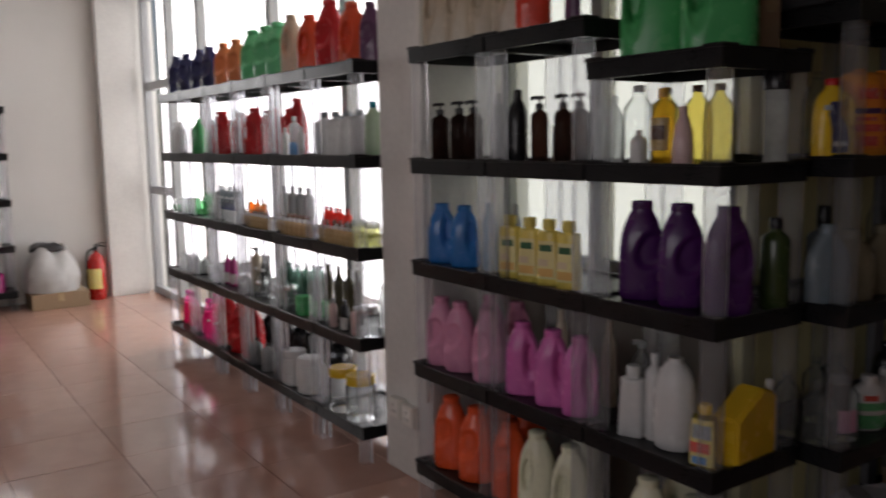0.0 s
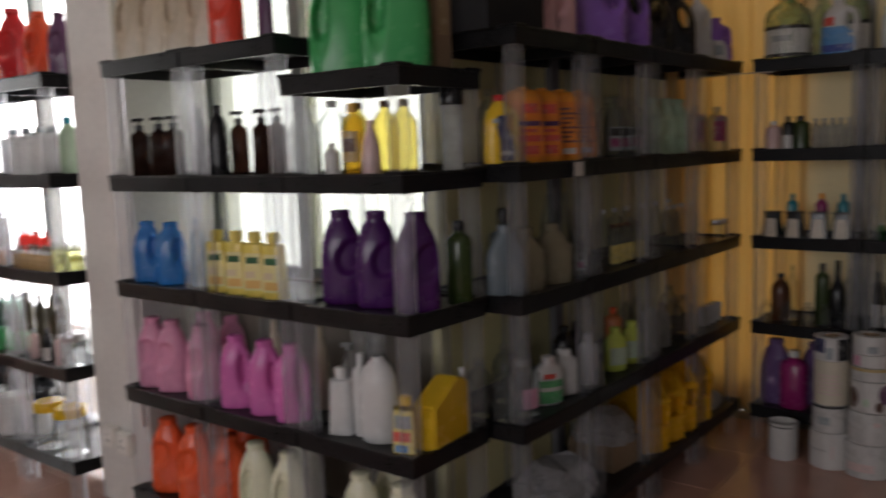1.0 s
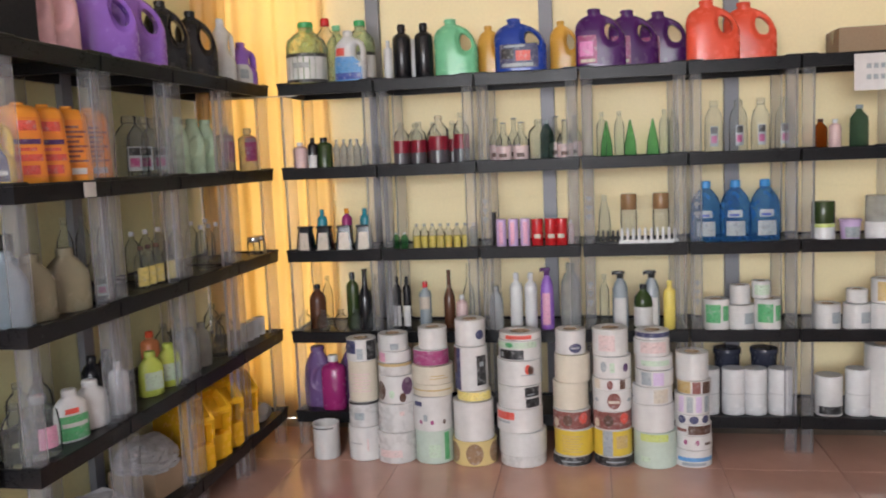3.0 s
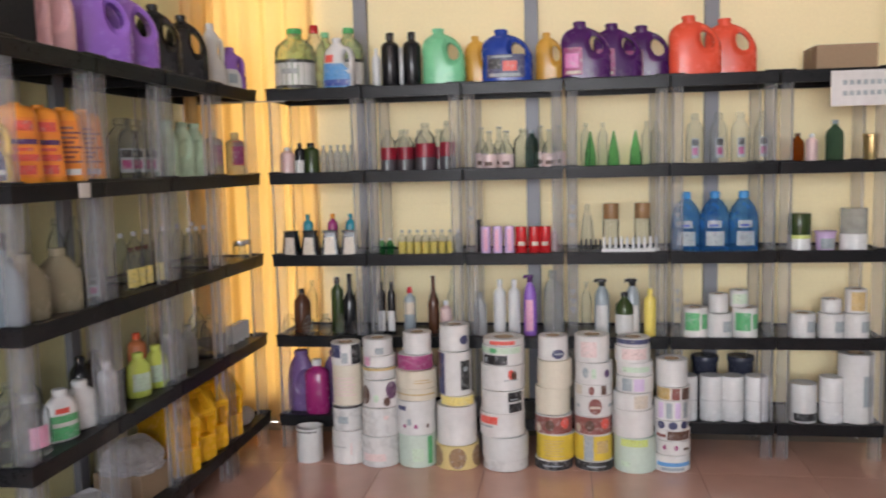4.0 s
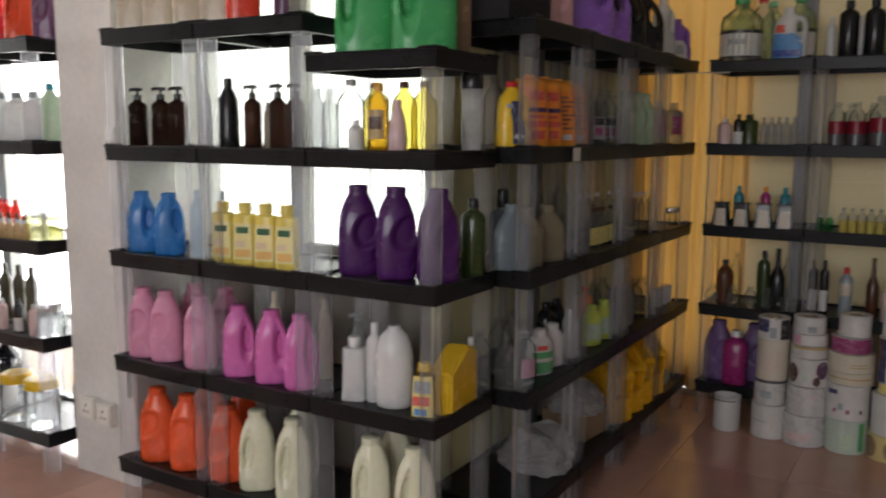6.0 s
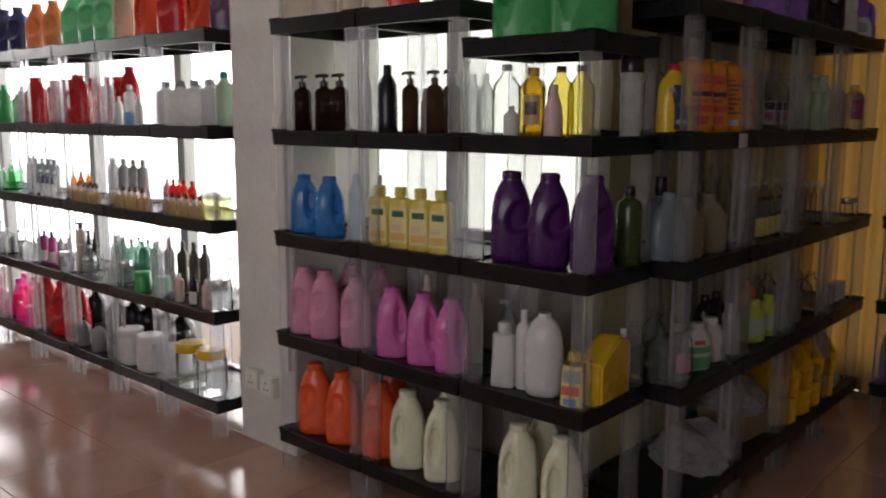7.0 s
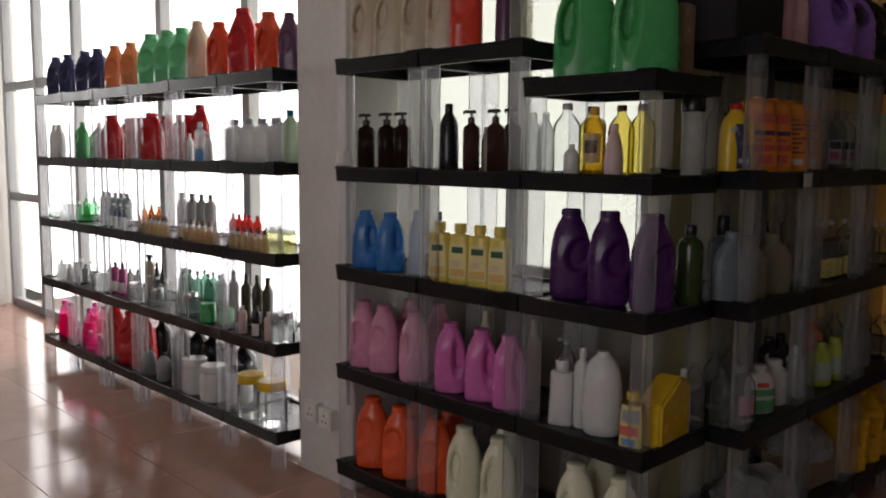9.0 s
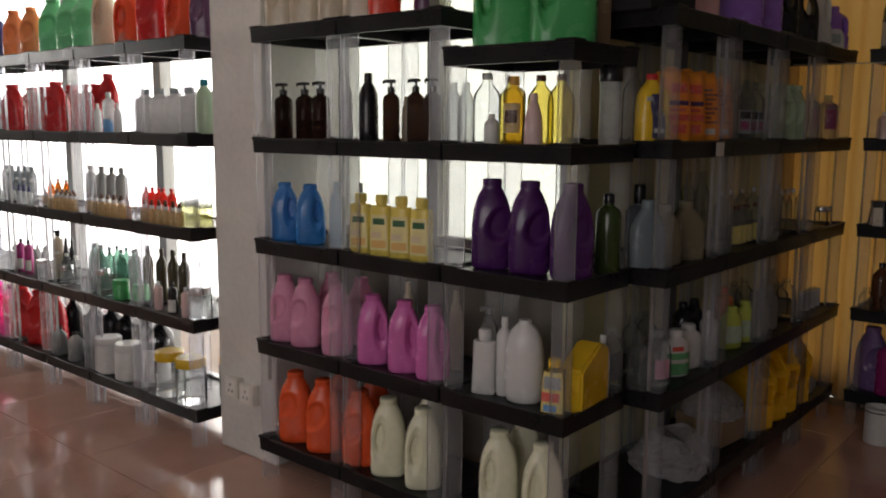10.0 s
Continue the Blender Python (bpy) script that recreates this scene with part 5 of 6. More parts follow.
stock("A", 2, "yellow_label", 0.165, 0.066, 0.055, (-0.772,))
stock("A", 2, "yellow_can", 0.195, 0.078, 0.185, (-0.752,), turn=-22)
stock("A", 1, "orange_jug", 0.279, 0.118, 0.09, (-1.956, -1.798, -1.604,), turn=22)
stock("A", 1, "cream_jug", 0.282, 0.113, 0.09, (-1.463, -1.302, -0.987, -0.825,), turn=22)
stock("L", 5, "navy_jug", 0.263, 0.11, 0.12, (-5.155, -4.955, -4.689, -4.505,))
stock("L", 5, "peach_jug", 0.261, 0.108, 0.12, (-4.268, -4.063,))
stock("L", 5, "mint_jug", 0.285, 0.131, 0.13, (-3.84, -3.655, -3.497,))
stock("L", 5, "beige_jug", 0.299, 0.104, 0.12, (-3.321,), turn=20)
stock("L", 5, "tomato_jug", 0.273, 0.111, 0.12, (-3.118, -2.701,), turn=20)
stock("L", 5, "red_jug", 0.308, 0.126, 0.11, (-2.891,))
stock("L", 5, "plum_jug", 0.252, 0.085, 0.12, (-2.544,))
stock("L", 4, "white_bottle", 0.217, 0.075, 0.1, (-5.173, -5.09,))
stock("L", 4, "milk_bottle", 0.2, 0.088, 0.1, (-2.956, -2.84, -2.728, -2.621,))
stock("L", 4, "green_jug_small", 0.227, 0.086, 0.1, (-4.732,))
stock("L", 4, "grey_bottle", 0.216, 0.053, 0.12, (-4.52,))
stock("L", 4, "red_jug", 0.258, 0.116, 0.1, (-4.293, -3.793,))
stock("L", 4, "crimson_bottle", 0.238, 0.074, 0.12, (-3.996, -3.531,))
stock("L", 4, "clear_bottle", 0.254, 0.075, 0.1, (-4.076, -3.614,))
stock("L", 4, "red_jug", 0.294, 0.092, 0.2, (-3.461,))
stock("L", 4, "white_small", 0.14, 0.036, 0.07, (-3.329, -3.147,))
stock("L", 4, "bluewhite_bottle", 0.192, 0.054, 0.08, (-3.244,))
stock("L", 4, "sage_bottle", 0.232, 0.081, 0.12, (-2.542,))
stock("L", 3, "green_blister", 0.085, 0.11, 0.10, (-5.145,))
stock("L", 3, "clear_box", 0.10, 0.11, 0.12, (-5.0,))
stock("L", 3, "green_small", 0.123, 0.039, 0.12, (-4.871, -4.744,))
stock("L", 3, "silver_tube", 0.19, 0.055, 0.22, (-4.716, -4.64, -4.557, -4.469, -4.39,))
stock("L", 3, "blue_dropper", 0.108, 0.029, 0.08, (-4.317, -4.238, -4.177, -4.117,))
stock("L", 3, "gold_dropper", 0.098, 0.027, 0.06, (-3.882, -3.827, -3.773, -3.72, -3.668, -3.617, -3.572,))
stock("L", 3, "amber_cap", 0.143, 0.035, 0.16, (-4.038, -3.954, -3.865,))
stock("L", 3, "grey_tube", 0.221, 0.058, 0.22, (-3.712, -3.6, -3.503, -3.41,))
stock("L", 3, "gold_dropper", 0.106, 0.028, 0.06, (-3.426, -3.367, -3.31, -3.253, -3.198, -3.138, -3.079,))
stock("L", 3, "gold_dropper", 0.103, 0.031, 0.06, (-2.931, -2.877, -2.819, -2.762, -2.707, -2.661,))
stock("L", 3, "red_dropper", 0.145, 0.045, 0.17, (-3.101, -3.05, -2.999, -2.959, -2.89,))
stock("L", 3, "yellow_jar", 0.116, 0.074, 0.1, (-2.651, -2.539,))
stock("L", 2, "dark_small", 0.12, 0.045, 0.12, (-5.187, -4.939, -4.795,))
stock("L", 2, "clear_small", 0.147, 0.053, 0.12, (-4.861, -4.703, -3.921, -3.818, -3.718,))
stock("L", 2, "garnet_bottle", 0.184, 0.046, 0.1, (-4.311, -4.211,))
stock("L", 2, "beige_pump", 0.255, 0.056, 0.14, (-3.951,))
stock("L", 2, "black_small", 0.216, 0.037, 0.16, (-3.905, -3.839,))
stock("L", 2, "greenglass", 0.214, 0.051, 0.16, (-3.612, -3.532, -3.447, -3.337,))
stock("L", 2, "clear_jar", 0.13, 0.079, 0.07, (-3.348,))
stock("L", 2, "green_jar", 0.094, 0.077, 0.07, (-3.185,))
stock("L", 2, "olive_bottle", 0.251, 0.055, 0.17, (-3.112, -2.998, -2.899, -2.813,))
stock("L", 2, "blush_small", 0.128, 0.041, 0.06, (-2.851, -2.635,))
stock("L", 2, "black_white", 0.141, 0.04, 0.06, (-2.736,))
stock("L", 2, "clear_jar", 0.14, 0.10, 0.08, (-2.555,))
stock("L", 2, "frost_bottle", 0.197, 0.044, 0.24, (-2.712,))
stock("L", 1, "fuchsia_bottle", 0.23, 0.084, 0.12, (-5.168, -5.06, -4.761,))
stock("L", 1, "clear_pink", 0.119, 0.053, 0.07, (-4.78, -4.628, -4.5,))
stock("L", 1, "red_jug", 0.304, 0.127, 0.11, (-4.357, -4.14, -3.98,))
stock("L", 1, "smoke_bottle", 0.15, 0.075, 0.07, (-3.84, -3.666,))
stock("L", 1, "black_bulk", 0.273, 0.109, 0.22, (-3.982, -3.746,))
stock("L", 1, "white_jar", 0.176, 0.131, 0.08, (-3.349, -3.163,))
stock("L", 1, "blacklid_jar", 0.195, 0.121, 0.16, (-3.049,))
stock("L", 1, "yellowlid_jar", 0.2, 0.135, 0.085, (-2.82, -2.655,))
stock("L", 1, "yellowlid_jar", 0.195, 0.115, 0.24, (-2.57,))
stock("B", 5, "rose_jug", 0.28, 0.104, 0.14, (3.141, 3.273,))
stock("B", 5, "violet_jug", 0.3, 0.189, 0.14, (3.527, 3.722,), turn=-26)
stock("B", 5, "black_jug", 0.29, 0.15, 0.13, (3.94, 4.19,), turn=-26)
stock("B", 5, "white_jug", 0.294, 0.105, 0.11, (4.402,))
stock("B", 5, "lilac_label_jug", 0.209, 0.122, 0.09, (4.567,))
stock("A", 4, "blackcap_clear", 0.24, 0.06, 0.27, (-0.745,))
stock("B", 4, "yellow_redcap", 0.211, 0.101, 0.1, (2.858,))
stock("B", 4, "orange_can", 0.235, 0.118, 0.1, (2.975, 3.085,), turn=-10)
stock("B", 4, "orange_can_turned", 0.235, 0.118, 0.1, (3.20, 3.31,), turn=-10)
stock("B", 4, "label_clear", 0.22, 0.085, 0.1, (3.555, 3.64, 3.735,), turn=-16)
stock("B", 4, "palegreen_jug", 0.231, 0.088, 0.1, (3.9, 4.033, 4.148,))
stock("B", 4, "pinkbag", 0.204, 0.07, 0.1, (4.334, 4.588,))
stock("A", 3, "forest_bottle", 0.24, 0.075, 0.28, (-0.742,))
stock("B", 3, "slate_bottle", 0.215, 0.12, 0.1, (2.86,))
stock("B", 3, "slate_blackcap", 0.248, 0.074, 0.22, (3.033,))
stock("B", 3, "tan_bottle", 0.195, 0.14, 0.1, (2.965, 3.13,))
stock("B", 3, "label_clear", 0.154, 0.063, 0.1, (3.291,))
stock("B", 3, "clear_bottle", 0.272, 0.045, 0.24, (3.345, 3.449, 3.576,))
stock("B", 3, "yellowlabel_clear", 0.151, 0.04, 0.1, (3.566, 3.618, 3.676, 3.763,))
stock("B", 3, "clear_small", 0.184, 0.04, 0.1, (4.115, 4.191, 4.302, 4.044,))
stock("B", 3, "clear_jar", 0.086, 0.048, 0.08, (4.534, 4.604,))
stock("A", 2, "white_slim", 0.197, 0.045, 0.28, (-0.745,))
stock("B", 2, "clear_bottle", 0.181, 0.06, 0.10, (2.842,))
stock("B", 2, "clear_bottle", 0.181, 0.06, 0.20, (2.85,))
stock("B", 2, "red_clear", 0.18, 0.088, 0.09, (2.93,))
stock("B", 2, "green_label_white", 0.157, 0.08, 0.09, (3.076,))
stock("B", 2, "white_bottle", 0.153, 0.087, 0.1, (3.198,))
stock("B", 2, "black_bottle", 0.187, 0.066, 0.2, (3.371, 3.463,))
stock("B", 2, "white_slim", 0.176, 0.053, 0.09, (3.347,))
stock("B", 2, "lime_bottle", 0.16, 0.07, 0.09, (3.554, 3.687,))
stock("B", 2, "orange_bottle", 0.19, 0.057, 0.2, (3.755,))
stock("B", 2, "frost_bottle", 0.177, 0.066, 0.1, (3.803, 3.885, 3.985,))
stock("B", 2, "clear_bottle", 0.17, 0.068, 0.12, (4.15, 4.251,))
stock("B", 2, "white_pack", 0.085, 0.05, 0.1, (4.44, 4.51, 4.58,))
stock("B", 1, "yellow_jerry", 0.31, 0.125, 0.145, (3.86, 4.005, 4.15, 4.295,), turn=-4)
stock("C", 5, "green_oil", 0.301, 0.191, 0.14, (-0.428,))
stock("C", 5, "green_oil", 0.299, 0.138, 0.18, (-0.176,))
stock("C", 5, "smallgreen_oil", 0.293, 0.103, 0.24, (-0.443, -0.308,))
stock("C", 5, "redcap_clear", 0.314, 0.106, 0.15, (-0.335,))
stock("C", 5, "whiteblue_jug", 0.244, 0.135, 0.08, (-0.199,))
stock("C", 5, "white_slim", 0.193, 0.042, 0.14, (-0.035, 0.082,))
stock("C", 5, "black_slim", 0.255, 0.084, 0.1, (0.04, 0.142,))
stock("C", 5, "seagreen_jug", 0.266, 0.18, 0.12, (0.288,))
stock("C", 5, "ochre_jug", 0.244, 0.119, 0.24, (0.438, 0.771,))
stock("C", 5, "cobalt_jug", 0.244, 0.208, 0.085, (0.583,))
stock("C", 5, "grape_jug", 0.26, 0.195, 0.07, (0.931,))
stock("C", 5, "grape_jug", 0.26, 0.195, 0.165, (1.075,))
stock("C", 5, "grape_jug", 0.26, 0.195, 0.26, (1.215,))
stock("C", 5, "coral_jug", 0.265, 0.20, 0.08, (1.402,))
stock("C", 5, "coral_jug", 0.265, 0.20, 0.2, (1.575,))
stock("C", 4, "blush_small", 0.13, 0.069, 0.1, (-0.473,))
stock("C", 4, "black_white", 0.149, 0.048, 0.09, (-0.408,))
stock("C", 4, "forest_bottle", 0.149, 0.08, 0.14, (-0.369,))
stock("C", 4, "mixed_small", 0.135, 0.035, 0.12, (-0.3, -0.265, -0.232, -0.2, -0.164,))
stock("C", 4, "redblack_bottle", 0.2, 0.072, 0.11, (0.016, 0.098,))
stock("C", 4, "redblack_bottle", 0.225, 0.092, 0.11, (0.192,))
stock("C", 4, "redblack_bottle", 0.235, 0.074, 0.16, (0.29,))
stock("C", 4, "redblack_bottle", 0.2, 0.07, 0.22, (0.06, 0.15, 0.24,))
stock("C", 4, "tinted_flask", 0.178, 0.07, 0.12, (0.489, 0.568, 0.766,))
stock("C", 4, "clear_bottle", 0.185, 0.095, 0.1, (0.65,))
stock("C", 4, "tinted_flask", 0.2, 0.06, 0.2, (0.445, 0.53, 0.72, 0.81,))
stock("C", 4, "greenglass", 0.182, 0.062, 0.16, (0.683,))
stock("C", 4, "green_cone", 0.165, 0.056, 0.1, (0.949, 1.052, 1.149,))
stock("C", 4, "clear_bottle", 0.206, 0.046, 0.17, (0.929, 1.007, 1.204, 1.245,))
stock("C", 4, "label_clear", 0.23, 0.08, 0.11, (1.408, 1.51, 1.602, 1.7,))
stock("C", 4, "amber_cap", 0.131, 0.059, 0.12, (1.847,))
stock("C", 4, "blush_small", 0.127, 0.049, 0.1, (1.901,))
stock("C", 4, "greenglass", 0.183, 0.074, 0.12, (2.002,))
stock("C", 4, "gold_tub", 0.128, 0.069, 0.12, (2.154,))
stock("C", 3, "black_box", 0.119, 0.088, 0.08, (-0.464, -0.37, -0.271, -0.176,))
stock("C", 3, "teal_cap", 0.192, 0.049, 0.16, (-0.403, -0.191,))
stock("C", 3, "magenta_cap", 0.193, 0.049, 0.16, (-0.28,))
stock("C", 3, "green_small", 0.079, 0.034, 0.08, (-0.023, 0.017,))
stock("C", 3, "yellow_dropper", 0.114, 0.037, 0.1, (0.071, 0.108, 0.146, 0.183, 0.221, 0.261, 0.301,))
stock("C", 3, "frost_small", 0.114, 0.037, 0.1, (0.34,))
stock("C", 3, "lilac_tube", 0.127, 0.047, 0.09, (0.468, 0.523, 0.577,))
stock("C", 3, "red_tube", 0.124, 0.052, 0.09, (0.632, 0.693, 0.742,))
stock("C", 3, "blush_small", 0.111, 0.037, 0.14, (0.78,))
stock("C", 3, "black_cap", 0.155, 0.026, 0.16, (0.427,))
stock("C", 3, "clear_cone", 0.219, 0.057, 0.16, (0.934,))
stock("C", 3, "browncap_clear", 0.22, 0.073, 0.16, (1.042, 1.184,))
stock("C", 3, "comb_white", 0.076, 0.126, 0.05, (1.057, 1.184,))
stock("C", 3, "comb_black", 0.067, 0.107, 0.05, (0.947,))
stock("C", 3, "sky_jug", 0.268, 0.135, 0.12, (1.372, 1.498, 1.622,))
stock("C", 3, "greenlid_jar", 0.165, 0.098, 0.1, (1.856,))
stock("C", 3, "lilac_tub", 0.092, 0.088, 0.1, (1.966,))
stock("C", 3, "cup_on_tub", 0.185, 0.115, 0.1, (2.082,))
stock("C", 2, "brown_bottle", 0.213, 0.082, 0.16, (-0.449,))
stock("C", 2, "clear_bottle", 0.252, 0.05, 0.18, (-0.403, -0.164,))
stock("C", 2, "forest_bottle", 0.272, 0.06, 0.14, (-0.265,))
stock("C", 2, "black_wine", 0.29, 0.067, 0.12, (-0.198,))
stock("C", 2, "globe_glass", 0.104, 0.067, 0.07, (-0.486, -0.392, -0.308, -0.231, -0.149,))
stock("C", 2, "black_white", 0.251, 0.04, 0.12, (-0.041, 0.007,))
stock("C", 2, "redcap_spray", 0.231, 0.056, 0.08, (0.103,))
stock("C", 2, "brown_wine", 0.275, 0.053, 0.14, (0.207,))
stock("C", 2, "clear_wine", 0.299, 0.054, 0.18, (0.294,))
stock("C", 2, "blush_small", 0.166, 0.055, 0.08, (0.275,))
stock("C", 2, "grey_bottle", 0.202, 0.068, 0.1, (0.433,))
stock("C", 2, "white_slim", 0.262, 0.058, 0.1, (0.527, 0.594,))
stock("C", 2, "purple_pump", 0.284, 0.063, 0.1, (0.668,))
stock("C", 2, "frost_bottle", 0.301, 0.094, 0.12, (0.774,))
stock("C", 2, "clear_bottle", 0.247, 0.044, 0.12, (0.926,))
stock("C", 2, "white_pump", 0.263, 0.072, 0.1, (0.997, 1.134,))
stock("C", 2, "green_white", 0.206, 0.082, 0.07, (1.096,))
stock("C", 2, "yellow_slim", 0.218, 0.054, 0.09, (1.211,))
stock("C", 2, "green_roll", 0.136, 0.112, 0.09, (1.411, 1.627,))
stock("C", 2, "white_roll", 0.11, 0.112, 0.09, (1.517, 1.872, 1.993, 2.098,))
stock("C", 1, "dull_violet_jug", 0.303, 0.127, 0.14, (-0.459,))
stock("C", 1, "raspberry_bottle", 0.265, 0.114, 0.09, (-0.366,))
stock("C", 1, "dull_violet_jug", 0.29, 0.128, 0.2, (-0.298,))
stock("C", 1, "white_cup", 0.204, 0.103, 0.1, (1.374, 1.485, 1.577, 1.683, 2.004,))
stock("C", 1, "dark_tub", 0.281, 0.117, 0.24, (1.479, 1.641,))
stock("C", 1, "silver_can", 0.175, 0.117, 0.1, (1.884,))
stock("C", 1, "white_roll", 0.31, 0.151, 0.12, (2.112,))
stock("L", 5, "navy_jug", 0.255, 0.11, 0.26, (-4.80, -4.58,))
stock("L", 5, "peach_jug", 0.25, 0.108, 0.26, (-4.15,))
stock("L", 5, "mint_jug", 0.28, 0.13, 0.27, (-3.72, -3.56,))
stock("L", 5, "tomato_jug", 0.27, 0.11, 0.27, (-3.0,), turn=20)
stock("L", 4, "red_jug", 0.25, 0.115, 0.25, (-4.40, -4.17, -3.93, -3.66,))
stock("L", 4, "milk_bottle", 0.19, 0.085, 0.24, (-3.05, -2.93, -2.80, -2.67,))
stock("L", 4, "green_jug_small", 0.2, 0.085, 0.24, (-4.86,))
stock("L", 3, "gold_dropper", 0.1, 0.03, 0.11, (-3.86, -3.80, -3.75, -3.69, -3.40, -3.34, -3.28, -3.22, -2.90, -2.85, -2.79, -2.73,))
stock("L", 3, "clear_small", 0.13, 0.045, 0.16, (-4.62, -4.54, -4.45, -4.36, -4.26,))
stock("L", 2, "clear_small", 0.12, 0.05, 0.22, (-4.55, -4.46, -4.05, -3.72,))
stock("L", 2, "dark_small", 0.13, 0.045, 0.22, (-4.66, -4.38, -4.28,))
stock("L", 2, "greenglass", 0.2, 0.05, 0.26, (-3.56, -3.47, -3.38,))
stock("L", 2, "clear_jar", 0.1, 0.075, 0.08, (-4.0, -3.75, -3.46,))
stock("L", 1, "fuchsia_bottle", 0.22, 0.08, 0.25, (-5.0, -4.86,))
stock("L", 1, "black_bulk", 0.27, 0.125, 0.25, (-3.62, -3.47, -3.30, -3.16,))
stock("L", 2, "clear_box", 0.1, 0.1, 0.1, (-5.07, -4.46,))
stock("L", 2, "smoke_bottle", 0.1, 0.05, 0.1, (-5.0, -4.6, -4.1,))
stock("L", 2, "greenglass", 0.21, 0.052, 0.2, (-3.66, -3.30,))
stock("L", 3, "green_small", 0.15, 0.045, 0.2, (-4.95, -4.83,))
stock("L", 2, "green_jar", 0.075, 0.075, 0.12, (-3.10,))
stock("A", 1, "cream_jug", 0.28, 0.11, 0.24, (-1.40, -1.0,), turn=22)
stock("A", 1, "orange_jug", 0.28, 0.115, 0.25, (-1.86, -1.69,), turn=22)
stock("A", 2, "pink_jug", 0.26, 0.1, 0.25, (-1.92, -1.76,), turn=22)
stock("B", 3, "clear_small", 0.19, 0.045, 0.22, (3.72, 3.82, 3.92, 4.06, 4.2, 4.34,))
stock("B", 2, "clear_bottle", 0.19, 0.06, 0.22, (3.02, 3.12, 3.9, 4.02, 4.34,))
stock("B", 4, "clear_bottle", 0.24, 0.06, 0.24, (3.0, 3.5, 3.86, 4.26,))

# ---- other things ----
# rolls of printed labels stacked on the floor before the back shelves
ROLL_GROUP = "stacks of label rolls on the floor"


def stack(x, y, rolls):
    """Rolls from the floor up: height, width, material, prints, words."""
    z = 0.001
    for i, (h, w, m, prints, words) in enumerate(rolls):
        k = dict(body=m, prints=prints, core=.50 if i == len(rolls) - 1 else .55)
        ob = thing("label_roll", pose(x + TWIST.uniform(-.006, .006), y + TWIST.uniform(-.006, .006), z, 0, 0, TWIST.uniform(-8, 8)), words, "roll", ROLL_GROUP)
        build_roll(ob, k, w, h - .001)
        z += h


WP, FP = M_PAPER, M_FOILPAPER
CREAMP = surface("cream_roll_paper", (.60, .55, .44), 60, .06, .5, .08, .03, big=10.0)
PALEG = surface("pale_green_roll_paper", (.47, .56, .48), 60, .08, .45, .08, .03, big=10.0)
CLEARR = surface("film_roll", (.54, .535, .52), 40, .12, .28, .08, .04, big=14.0)
YELLOWR = plastic((.62, .50, .22), .45)
PLAIN = "plain white roll of labels in a stack"


def both(z0, z1, c, t0=200, t1=340):
    return (z0, z1, t0, t1, INK[c])


def spot(z0, z1, c, t0, t1):
    return (z0, z1, t0, t1, INK[c], "round")


def words_on(c, t0, t1, z0, z1, n):
    """Lines of small print on a roll as thin bars."""
    step = (z1 - z0) / n
    return [(z0 + step * i, z0 + step * (i + .45), t0 + 3 * (i % 2), t1 - 7 * ((i * 2) % 3), INK[c]) for i in range(n)]


YELLOW_BAND = (.02, .98, 180, 360, YELLOWINK)
stack(-.16, 4.45, [
    (.155, .155, WP, [both(.5, .54, "grey", 215, 268), both(.3, .66, "blush", 284, 290)], "white label roll with faint print in a stack"),
    (.115, .135, CLEARR, [both(.9, 1, "black", 190, 350), both(.3, .6, "slate", 240, 280)], "pale film roll with a dark edge in a stack"),
    (.185, .135, CREAMP, words_on("blush", 225, 315, .25, .75, 6), "cream label roll with small print in a stack"),
    (.10, .135, WP, [both(.35, .95, "navy", 190, 258), both(.1, .6, "slate", 262, 286), both(.05, .95, "black", 300, 345)], "black and white label roll in a stack")])
stack(-.005, 4.44, [
    (.14, .175, CLEARR, [both(.2, .45, "blush", 225, 300)], "frosted film roll with pale print in a stack"),
    (.13, .172, CLEARR, [both(.6, .75, "blush", 285, 300)], "frosted film roll standing in a stack"),
    (.125, .165, WP, [spot(.1, .8, "brown", 205, 246), spot(.3, .95, "plum", 298, 338), spot(.05, .4, "brown", 290, 312), spot(.2, .5, "palegreen", 258, 276)], "white label roll with fruit pictures in a stack"),
    (.055, .155, CLEARR, [both(.75, 1, "gold", 190, 350)], "pale film roll with a gold edge in a stack"),
    (.052, .145, WP, [both(.1, .9, "pink", 222, 252)], "white label roll with a pink mark in a stack"),
    (.075, .135, FP, [both(.1, .5, "slate", 268, 300)], PLAIN)])
stack(.165, 4.44, [
    (.15, .172, PALEG, [both(.1, .95, "green", 318, 336), both(.2, .6, "palegreen", 270, 305)], "pale green label roll in a stack"),
    (.155, .178, WP, [both(.72, .86, "navy", 216, 246), spot(.2, .34, "raspberry", 236, 246), spot(.2, .34, "raspberry", 270, 280), spot(.2, .34, "brown", 305, 315), both(.3, .5, "slate", 250, 262)], "white label roll with small marks in a stack"),
    (.055, .182, CREAMP, [both(.45, .6, "gold", 200, 340)], "cream label roll with a gold line in a stack"),
    (.08, .185, CREAMP, words_on("gold", 272, 330, .3, .6, 2), "cream label roll with gold bars in a stack"),
    (.068, .158, WP, [both(.02, .98, "raspberry", 180, 360)], "raspberry red label roll in a stack"),
    (.095, .128, WP, [], PLAIN)])
